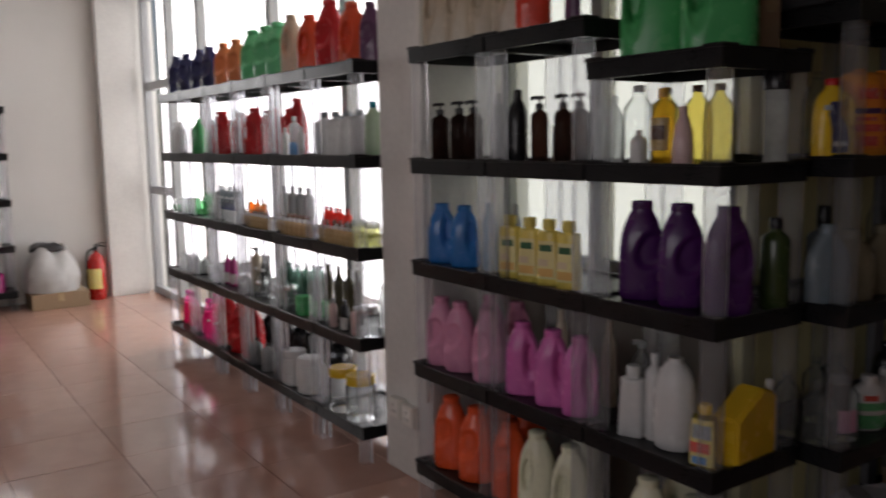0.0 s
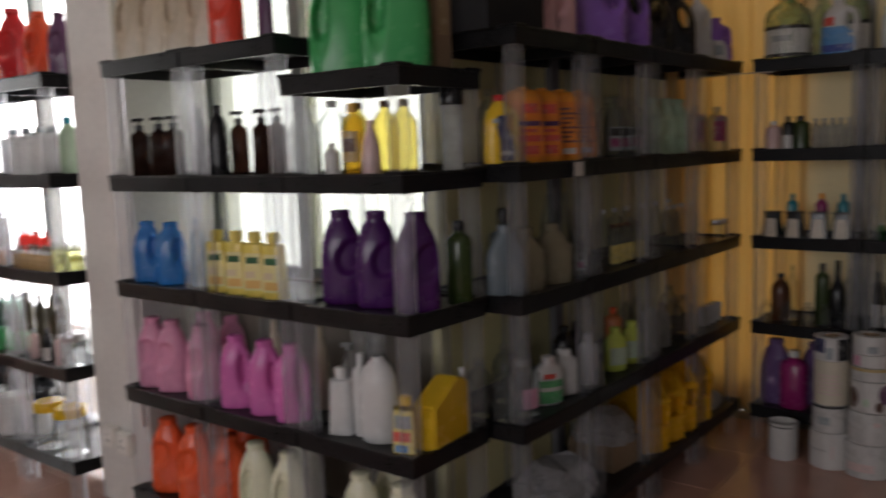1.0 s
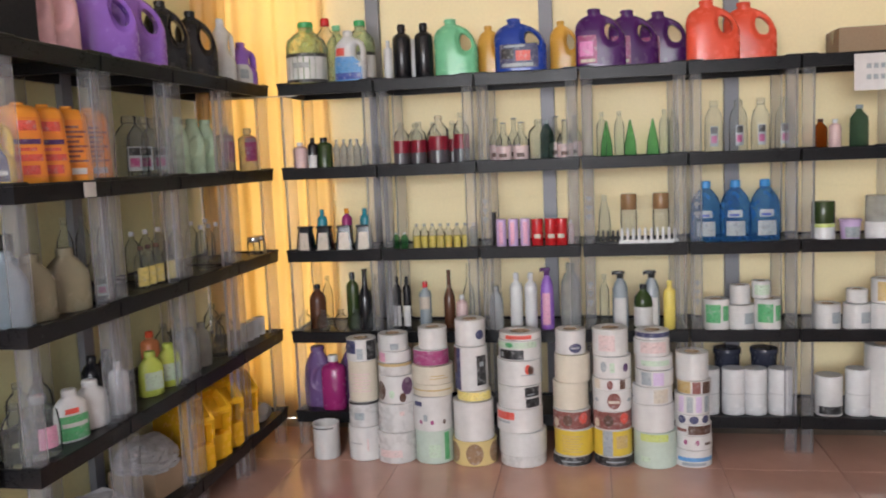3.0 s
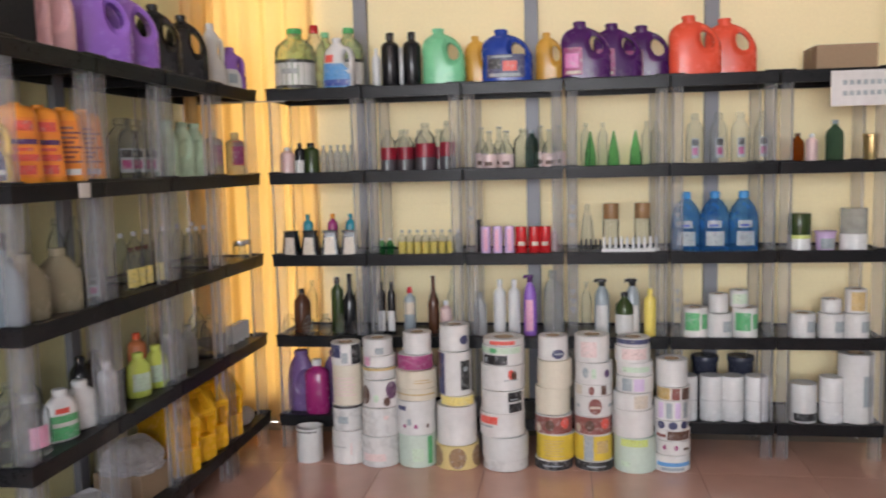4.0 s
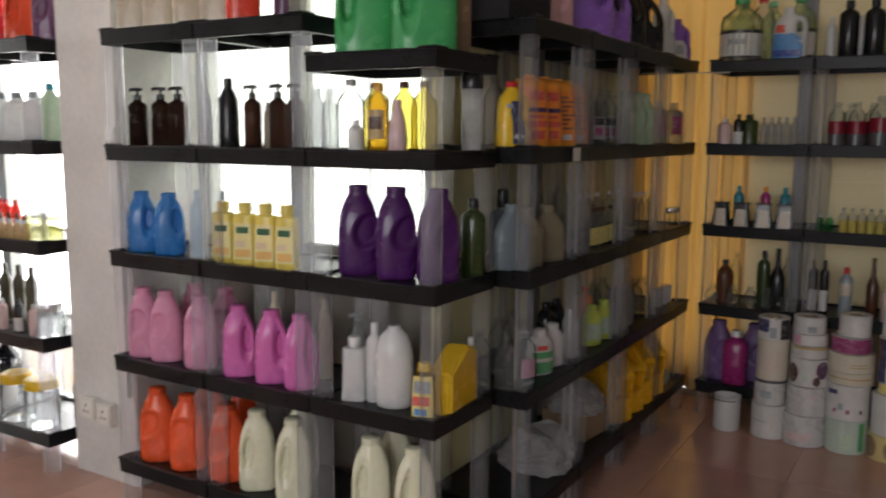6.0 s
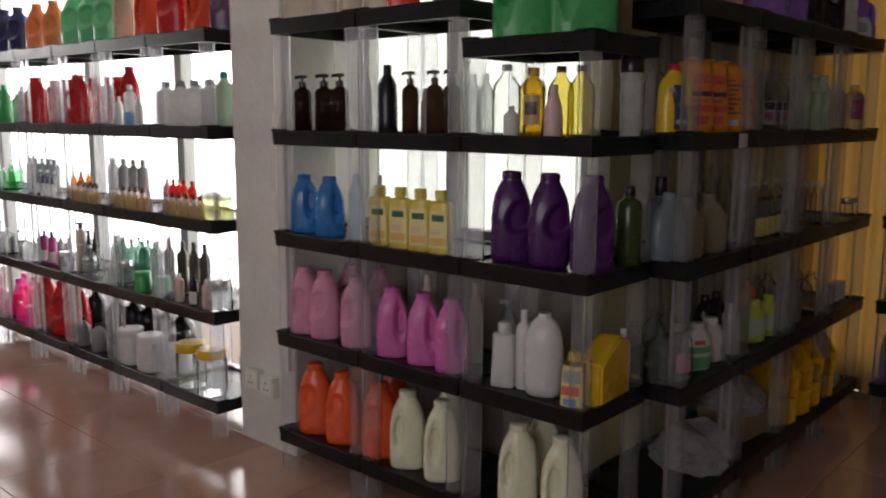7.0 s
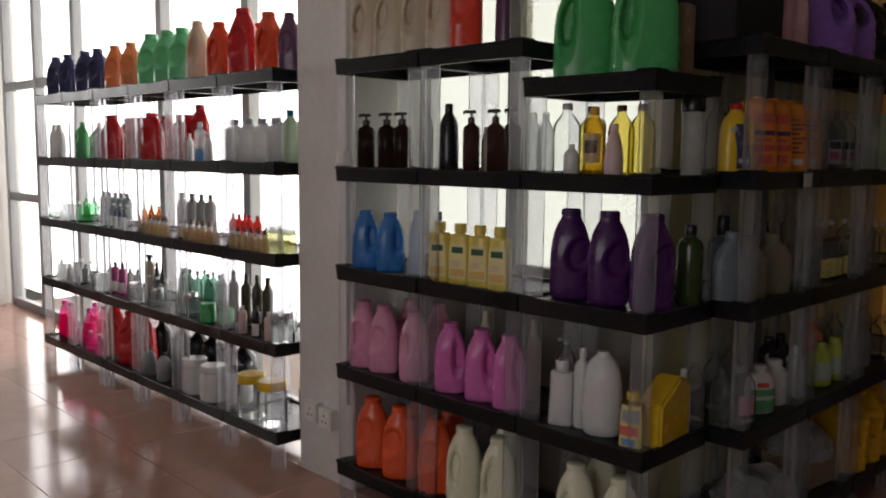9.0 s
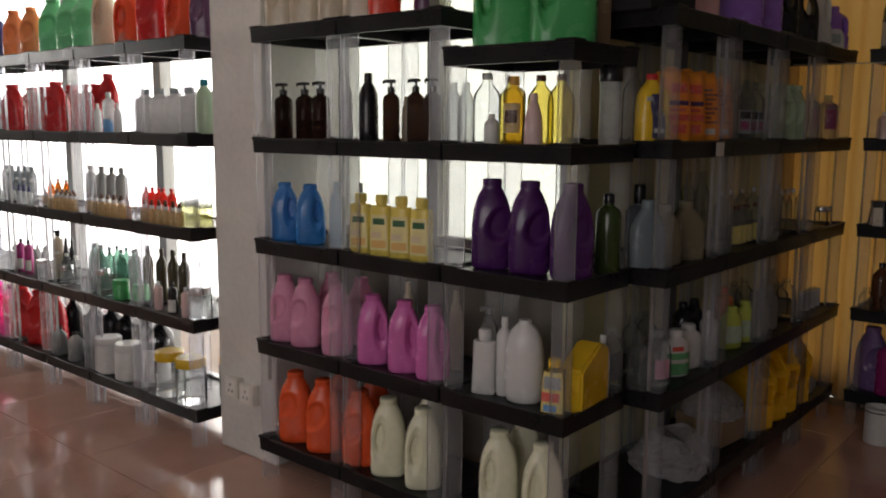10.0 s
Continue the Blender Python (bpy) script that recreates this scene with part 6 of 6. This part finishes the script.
stack(.345, 4.43, [
    (.11, .195, YELLOWR, [spot(.06, .94, "disc", 182, 228), spot(.06, .94, "disc", 246, 292), spot(.06, .94, "disc", 310, 356)], "gold label roll with brown discs in a stack"),
    (.175, .178, WP, [], PLAIN),
    (.045, .148, CREAMP, [both(.05, .95, "lemon", 200, 350)], "pale yellow label roll in a stack"),
    (.195, .146, WP, [both(.02, .98, "navy", 190, 232), both(.4, .98, "brown", 190, 214), both(.12, .80, "black", 290, 330), both(.55, .66, "slate", 300, 318)], "white label roll with dark panels in a stack"),
    (.115, .132, WP, [spot(.25, .62, "navy", 298, 338)], "white label roll with a blue spot in a stack")])
stack(.555, 4.43, [
    (.05, .2, CLEARR, [], PLAIN), (.105, .205, FP, [], PLAIN),
    (.105, .2, WP, [both(.55, .88, "scarlet", 205, 262), both(.4, .5, "slate", 205, 250)], "white label roll with an orange-red mark in a stack"),
    (.10, .19, WP, [both(.52, .95, "black", 290, 335), both(.05, .45, "black", 292, 335), both(.6, .66, "slate", 296, 318)], "white label roll with black panels in a stack"),
    (.11, .195, WP, [spot(.45, .85, "scarlet", 296, 312), spot(.4, .8, "brown", 304, 320), both(.4, .45, "slate", 285, 325)], "white label roll with a small brown picture in a stack"),
    (.085, .186, WP, [both(.05, .55, "black", 215, 290), both(.15, .4, "slate", 222, 232), both(.62, .95, "palegreen", 200, 330), spot(.66, .92, "green", 240, 262)], "white label roll with black and green print in a stack"),
    (.03, .18, WP, [both(.2, .8, "scarlet", 225, 300)], "thin pale label roll with red print on a stack")])
for x, last in ((.775, 0), (.945, 1)):
    low = [(.045, .165, WP, [both(.05, .95, "black", 180, 360), both(.4, .55, "slate", 240, 300)], "white roll with a black band in a stack"),
           (.115, .165, WP, [YELLOW_BAND] + ([both(.0, 1, "slate", 232, 262), both(.3, .8, "gold", 272, 310)] if last else words_on("gold", 235, 300, .15, .85, 7)), "roll with yellow printed labels in a stack"),
           (.085, .162, WP, [both(.05, .95, "food", 185, 355), spot(.2, .8, "brown", 250, 280), spot(.3, .9, "scarlet", 300, 330), spot(.1, .6, "beige", 214, 236)], "roll with red food print labels in a stack")]
    if last:
        top = [(.09, .165, WP, [spot(.1, .9, "food", 250, 290), both(.38, .52, "beige", 254, 286), spot(.4, .6, "slate", 205, 222), spot(.4, .6, "slate", 312, 330)], "white label roll with a round brown mark in a stack"),
               (.05, .165, WP, [both(.1, .95, "beige", 215, 240), spot(.1, .9, "food", 262, 280), both(.1, .95, "brown", 300, 318)], "white label roll with small pictures in a stack"),
               (.095, .16, WP, [spot(.3, .8, "slate", 232, 252), both(.3, .75, "palegreen", 262, 276), spot(.3, .7, "purple", 302, 322)], "white label roll with faint marks in a stack"),
               (.115, .15, WP, [both(.2, .8, "blush", 225, 280)], PLAIN)]
    else:
        top = [(.12, .152, CREAMP, [], "plain cream roll of labels in a stack"), (.12, .152, CREAMP, [], "plain cream roll of labels in a stack"), (.105, .13, WP, [spot(.08, .48, "navy", 268, 318), both(.24, .32, "slate", 276, 308)], "white label roll with a blue oval in a stack")]
    stack(x, 4.45, low + top)
stack(1.12, 4.45, [
    (.155, .18, PALEG, [both(.76, .97, "lime", 222, 300), both(.18, .34, "palegreen", 222, 250)], "pale green label roll in a stack"),
    (.12, .178, WP, [], PLAIN),
    (.075, .168, WP, [both(.1, .9, "beige", 275, 320)], PLAIN),
    (.07, .16, WP, [both(.1, .9, "slate", 230, 262), both(.1, .9, "lilac", 268, 300)], "white label roll with grey picture print in a stack"),
    (.06, .155, WP, [both(.3, .7, "palegreen", 225, 320)], "white label roll with faint green print in a stack"),
    (.07, .15, WP, [both(.2, .9, "blush", 235, 325)], "pinkish white label roll in a stack"),
    (.035, .142, WP, [both(.3, .9, "navy", 190, 350)], "white label roll with blue print in a stack")])
stack(1.285, 4.46, [
    (.075, .16, WP, [both(.35, .6, "sky", 210, 330), both(.1, .3, "slate", 225, 300)], "white label roll with pale blue print in a stack"),
    (.062, .15, WP, [spot(.35, .75, "raspberry", 232, 244), spot(.35, .75, "raspberry", 270, 282), both(.35, .55, "brown", 300, 325)], "white label roll with small red marks in a stack"),
    (.05, .148, WP, [both(.1, .9, "brown", 250, 335), both(.3, .6, "food", 205, 245)], "label roll with dark red print in a stack"),
    (.04, .146, WP, [spot(.05, .95, "navy", 208, 236), spot(.05, .95, "navy", 248, 278), spot(.05, .95, "navy", 290, 320)], "label roll with dark blue spots in a stack"),
    (.088, .144, WP, [both(.1, .9, "lilac", 215, 235), both(.1, .9, "slate", 245, 265), both(.1, .9, "lilac", 275, 295), both(.1, .9, "slate", 305, 325)], "label roll with grey print in a stack"),
    (.058, .14, WP, [both(.05, .95, "gold", 195, 255), both(.05, .95, "food", 262, 290), both(.05, .95, "brown", 296, 330)], "brown printed label roll in a stack"),
    (.115, .135, FP, [], PLAIN)])


def tin_can(x, y, r, h):
    ob = thing("tin", pose(x, y, 0), "open white tin with a dented rim on the floor", "tin")
    bm = bmesh.new()
    prof = [(0, r * .96), (.004, r), (h - .006, r), (h - .004, r * 1.03), (h, r * 1.03), (h, r * .97), (h * .5, r * .95), (.01, r * .94)]
    rings = []
    for z, q in prof:
        rings.append([bm.verts.new((q * math.cos(2 * math.pi * k / 28) * (1 + .02 * math.sin(3 * 2 * math.pi * k / 28)), q * math.sin(2 * math.pi * k / 28), z)) for k in range(28)])
    for lo, hi in zip(rings, rings[1:]):
        for k in range(28):
            bm.faces.new((lo[k], lo[(k + 1) % 28], hi[(k + 1) % 28], hi[k]))
    bm.faces.new(rings[0][::-1])
    bm.faces.new(rings[-1])
    part("body", bm, FP, ob, smooth=True)
    bm = bmesh.new()
    wrap(bm, [(0, 0, r, r, 2), (h, 0, r, r, 2)], h * .89, h * .93, 200, 320, .001)
    part("stripe", bm, INK["black"], ob)


tin_can(-.345, 4.44, .06, .158)

# upper rolls resting on those on the back shelf
for x, w, h, z, p in ((1.512, .085, .085, .652, []), (1.60, .08, .075, .678, [both(.2, .8, "palegreen", 220, 320)]), (1.993, .085, .06, .652, []), (2.095, .09, .105, .652, [both(.1, .9, "gold", 230, 310)])):
    ob = thing("label_roll", pose(x, C_F + .09, z), "small white label roll on top of another", "roll", "label rolls on the back shelf")
    build_roll(ob, dict(body=FP, prints=p), w, h)

# price tag on the alcove shelf edge
bm = bmesh.new()
box(bm, 0, -.03, -.022, .0015, .03, .022)
tag = tagged(part("price_tag", bm, PA), "small white paper tag on the shelf edge", "tag")
tag.location = (B_F + .0065, 3.125, LEVELS["B"][3] - .028)

# paper notice hanging from the top shelf of the back wall
notice = thing("notice", pose(2.075, C_F - .022, 1.62), "white paper notice with two lines of writing", "sign")
bm = bmesh.new()
box(bm, -.135, 0, -.075, .135, .0015, .072)
part("sheet", bm, PA, notice)
for j, zz in enumerate((.022, -.022)):
    for i in range(7):
        bm = bmesh.new()
        box(bm, -.088 + .027 * i, -.0012, zz - .010, -.070 + .027 * i, .0003, zz + .010)
        part("bar", bm, INK["slate"], notice)

# cardboard box and dark box on the top shelves
def carton(x, y, z, w, d, h, m, words, rz=0):
    ob = thing("carton", pose(x, y, z, 0, 0, rz), words, "box")
    bm = bmesh.new()
    box(bm, -w / 2, -d / 2, 0, w / 2, d / 2, h, .004)
    part("body", bm, m, ob)
    bm = bmesh.new()
    box(bm, -w / 2 - .001, -.022, h * .5, w / 2 + .001, .022, h + .001)
    part("tape", bm, plastic((.42, .32, .19), .25), ob, "shiny brown packing tape")
    return ob


carton(2.03, C_F + .17, 1.697, .25, .2, .115, M_CARD, "brown cardboard box on the top shelf")
M_DARKBOX = surface("dark_card", (.008, .008, .010), 100, .15, .85, .1, .1)
carton(B_F - .17, 2.91, 1.697, .30, .20, .30, M_DARKBOX, "dark cardboard box on the top shelf", 90)
carton(-0.86, A_Y + .30, 1.578, .14, .08, .22, M_CARD, "brown cardboard box behind the green jugs")

# sockets and conduit on the pillar
for x, z, w, h in ((-2.345, .285, .085, .085), (-2.245, .275, .085, .085), (-2.135, 1.33, .05, .09)):
    ob = thing("wall_socket", pose(x, 2.52, z), "white plastic wall socket on the pillar", "socket", "sockets on the pillar")
    bm = bmesh.new()
    box(bm, -w / 2, -.035, -h / 2, w / 2, -.002, h / 2, .004)
    part("box", bm, plastic((.72, .71, .66), .35), ob)
    bm = bmesh.new()
    box(bm, -w * .38, -.038, -h * .38, w * .38, -.034, h * .38, .002)
    part("faceplate", bm, plastic((.78, .77, .73), .3), ob)
    for dx, dz in ((-.012, -.012), (.012, -.012), (0, .014)):
        bm = bmesh.new()
        box(bm, dx - .003, -.0385, dz - .006, dx + .003, -.0375, dz + .006)
        part("slot", bm, INK["black"], ob)
bm = bmesh.new()
box(bm, -2.145, 2.498, .36, -2.115, 2.519, 3.05, .003)
tagged(part("conduit", bm, plastic((.70, .69, .65), .4)), "white plastic cable conduit on the pillar", "conduit")

# steel uprights on the back wall, yellow curtain in the corner, rail
for i, x in enumerate((-.165, .68, 1.525, 2.37)):
    bm = bmesh.new()
    box(bm, x - .032, C_Y - .05, 0, x + .032, C_Y - .003, CEIL, .003)
    tagged(part("upright", bm, M_STEEL), "grey steel upright on the back wall", "upright", "uprights on the back wall")
bm = bmesh.new()
box(bm, B_X + .002, 3.55, 0, B_X + .03, 3.61, CEIL - .01, .003)
tagged(part("upright", bm, M_STEEL), "grey steel upright on the alcove wall", "upright")
for z in (1.13, 2.45):
    bm = bmesh.new()
    box(bm, -.44, C_Y - .012, z - .012, 2.33, C_Y - .002, z + .012, .002)
    tagged(part("trim", bm, M_CREAM), "cream horizontal panel joint strip", "trim", "", "structure")


def curtain(path, z0, z1, words):
    """Hanging cloth: deep uneven pleats along a polyline in plan."""
    bm = bmesh.new()
    cols = []
    total = 0
    pts = []
    for (x0, y0), (x1, y1) in zip(path, path[1:]):
        d = math.hypot(x1 - x0, y1 - y0)
        n = int(d / .009)
        for i in range(n):
            f = i / n
            s = total + d * f
            off = .020 * math.sin(s * 2 * math.pi / .13) + .005 * math.sin(s * 2 * math.pi / .057 + 1.3) + .012 * math.sin(s * 9)
            nx, ny = (y0 - y1) / d, (x1 - x0) / d
            pts.append((x0 + (x1 - x0) * f, y0 + (y1 - y0) * f, nx, ny, off))
        total += d
    for x, y, nx, ny, off in pts:
        col = []
        for j in range(13):
            f = j / 12
            o = off * (.55 + .6 * (1 - f)) + .006 * math.sin(x * 30 + f * 5)
            col.append(bm.verts.new((x + nx * o, y + ny * o, z0 + (z1 - z0) * f)))
        cols.append(col)
    for a, b in zip(cols, cols[1:]):
        for j in range(12):
            bm.faces.new((a[j], b[j], b[j + 1], a[j + 1]))
    ob = part("curtain", bm, M_CURTAIN, smooth=True)
    m = ob.modifiers.new("thickness", "SOLIDIFY")
    m.thickness = .0015
    return tagged(ob, words, "curtain")


curtain([(B_X + .07, 4.52), (B_X + .08, 4.86), (B_X + .20, 4.93), (-.40, 4.93)], .02, 2.75, "amber yellow pleated curtain hanging in the corner")
bm = bmesh.new()
sweep(bm, [(-.55, 0), (.55, 0)], .012, 10)
rail = tagged(part("curtain_rail", bm, M_ALU, smooth=True), "slim metal curtain rail in the corner", "rail")
rail.matrix_world = pose(-.42, 4.93, 2.79)
bm = bmesh.new()
box(bm, -.2, -.004, -.003, .2, .004, .003, .001)
ruler = tagged(part("clear_strip", bm, M_FROST), "clear plastic strip bridging the corner shelves", "strip")
ruler.matrix_world = pose(-.63, 4.52, 1.648, 0, 0, 12)

# far end: pilaster, extinguisher, carton with a sack, another shelf
block("pilaster", END_X, 2.55, 0, END_X + .12, WALL_Y - .002, CEIL, M_PILLAR, "white painted corner pilaster", "pilaster", .008)
ext = thing("fire_extinguisher", pose(-7.46, 2.42, 0, 0, 0, 60), "red fire extinguisher standing on the floor", "extinguisher")
bm = bmesh.new()
loft(bm, [(0, 0, .068, .068, 2), (.01, 0, .075, .075, 2), (.34, 0, .075, .075, 2), (.39, 0, .06, .06, 2), (.42, 0, .025, .025, 2), (.44, 0, .022, .022, 2)])
part("cylinder", bm, plastic((.42, .015, .012), .25), ext, smooth=True)
bm = bmesh.new()
wrap(bm, [(0, 0, .075, .075, 2), (.4, 0, .075, .075, 2)], .10, .28, 215, 320, .001)
part("label", bm, INK["lemon"], ext, "yellowish instruction label")
bm = bmesh.new()
loft(bm, [(.44, 0, .02, .02, 2), (.47, 0, .02, .02, 2)])
sweep(bm, [(-.01, .47), (.05, .485), (.09, .475)], .007)
sweep(bm, [(-.01, .485), (.05, .51), (.09, .505)], .006)
part("handle", bm, K, ext, smooth=True)
bm = bmesh.new()
sweep(bm, [(-.02, .455), (-.06, .44), (-.085, .38), (-.088, .2), (-.086, .05)], .009)
part("hose", bm, K, ext, smooth=True)
carton(-7.34, 2.06, 0, .36, .46, .135, M_CARD, "flat brown carton lying on the floor")


def sack(m, w, d, h, mat, words, seed, category="sack", crease=.015):
    """A slumped bag: creased loft with a gathered top."""
    rng = random.Random(seed)
    bm = bmesh.new()
    n, rows = 36, 16
    ph = [rng.uniform(0, 6.3) for _ in range(8)]
    rings = []
    for j in range(rows):
        f = j / (rows - 1)
        q = (1.0 + .10 * math.sin(f * 3.0)) * (1 - .42 * f ** 2.2)
        ring = []
        for k in range(n):
            t = 2 * math.pi * k / n
            c = 1 + .05 * math.sin(3 * t + ph[0] + f * 3) + .035 * math.sin(7 * t + ph[1] - f * 6) + .02 * math.sin(13 * t + ph[2] + f * 9) + rng.uniform(-crease, crease)
            e = (abs(math.cos(t)) ** 3 + abs(math.sin(t)) ** 3) ** (-1 / 3)
            ring.append(bm.verts.new((w / 2 * q * c * e * math.cos(t), d / 2 * q * c * e * math.sin(t), h * f + (.03 * math.sin(2 * t + ph[3]) + .015 * math.sin(5 * t + ph[4])) * f * h * 3)))
        rings.append(ring)
    for lo, hi in zip(rings, rings[1:]):
        for k in range(n):
            bm.faces.new((lo[k], lo[(k + 1) % n], hi[(k + 1) % n], hi[k]))
    bm.faces.new(rings[0][::-1])
    bm.faces.new(rings[-1])
    ob = part(category, bm, mat, smooth=crease < .03)
    ob.matrix_world = m
    return tagged(ob, words, category)


M_BAG = plastic((.50, .50, .49), .35, .2)
M_CLEARBAG = clear("crumpled_film", (.9, .9, .9), rough=.12, milky=.6, body=(.88, .88, .9))
M_DARKBAG = plastic((.02, .02, .022), .4)
sack(pose(-7.36, 2.03, .136), .33, .42, .36, M_BAG, "crumpled white plastic sack on the carton", 3)
sack(pose(-7.38, 2.0, .48), .2, .25, .07, M_DARKBAG, "dark crumpled bag on the white sack", 5, "bag")
carton(B_F - .17, 3.62, LEVELS["B"][0] - .009, .2, .2, .10, M_CARD, "low brown cardboard box on the bottom shelf", 84)
sack(pose(B_F - .16, 3.60, LEVELS["B"][0] + .092), .20, .20, .10, M_CLEARBAG, "crumpled whitish plastic bag on a low box", 8, "bag", .07)
sack(pose(B_F - .15, 3.22, LEVELS["B"][0] - .009), .24, .26, .13, M_CLEARBAG, "crumpled clear plastic bag on the bottom shelf", 9, "bag", .06)
sack(pose(B_F - .12, 4.50, LEVELS["B"][0] - .009), .14, .18, .06, M_BAG, "crumpled white paper on the bottom shelf", 12, "paper")
for k in range(2):
    shelf_unit(pose(-7.28, 1.30 - k * .457, 0, 0, 0, 90), .453, .3, (.165, .55, .935, 1.32, 1.705), LAB, "shelves at the end wall")
for y, z, r, hh, mat in ((1.55, 1.31, .05, .2, P("peach")), (1.6, .925, .06, .22, W_), (1.62, .54, .045, .12, W_), (1.6, .155, .07, .2, P("raspberry")), (1.46, .155, .06, .16, P("forest")), (1.45, .925, .05, .2, P("slate"))):
    ob = thing("bottle", pose(-7.40, y, z, 0, 0, 90), "plain plastic bottle on the end wall shelf", "bottle", "goods at the end wall")
    build_bottle(ob, dict(shape="tube", body=mat, cap=W_), r * 2, hh)

# white post with posters at the end of the back shelves
block("door_post", 2.235, 4.44, 0, 2.33, 4.60, CEIL, M_PILLAR, "white painted post beside the shelves", "post", .006)

# floor tiles with recessed joints
TILE = .4625


def tile_mesh():
    bm = bmesh.new()
    g = .0013
    box(bm, g, g, -.01, TILE - g, TILE - g, 0, .0012)
    return mesh_of(bm, "tile", M_TILE)


tm = tile_mesh()
far = []
for i in range(-11, 17):
    for j in range(-12, 10):
        x, y = -3.23 + i * TILE, 1.61 + j * TILE
        if x < END_X - .3 or x + TILE > 3.85 or y < -2.9 or y + TILE > C_Y + .3:
            continue
        if y > WALL_Y and x + TILE < B_X:
            continue
        if y < -.6:
            far.append((x, y))
            continue
        t = part("tile", tm, M_TILE, FLOOR)
        t.location = (x, y, 0)
bm = bmesh.new()
for x, y in far:
    box(bm, x + .0013, y + .0013, -.01, x + TILE - .0013, y + TILE - .0013, 0)
tagged(part("tiles", bm, M_TILE, FLOOR), "", "", "", "stuff")

# brushed writing on the clear posts, as plain bars
for k, z in ((2, 1.10), (3, 1.10), (3, .72), (4, 1.10), (4, .72)):
    ob = thing("post_writing", pose(C_X + k * C_W + .032, C_F + .0065, z), "dark brushed writing down a clear post", "writing", "writing on the posts")
    for i in range(3):
        bm = bmesh.new()
        box(bm, -.012, -.0006, .035 - i * .04, .012, .0002, .045 - i * .04)
        box(bm, -.004, -.0006, .022 - i * .04, .004, .0002, .050 - i * .04)
        part("bar", bm, INK["grey"], ob)
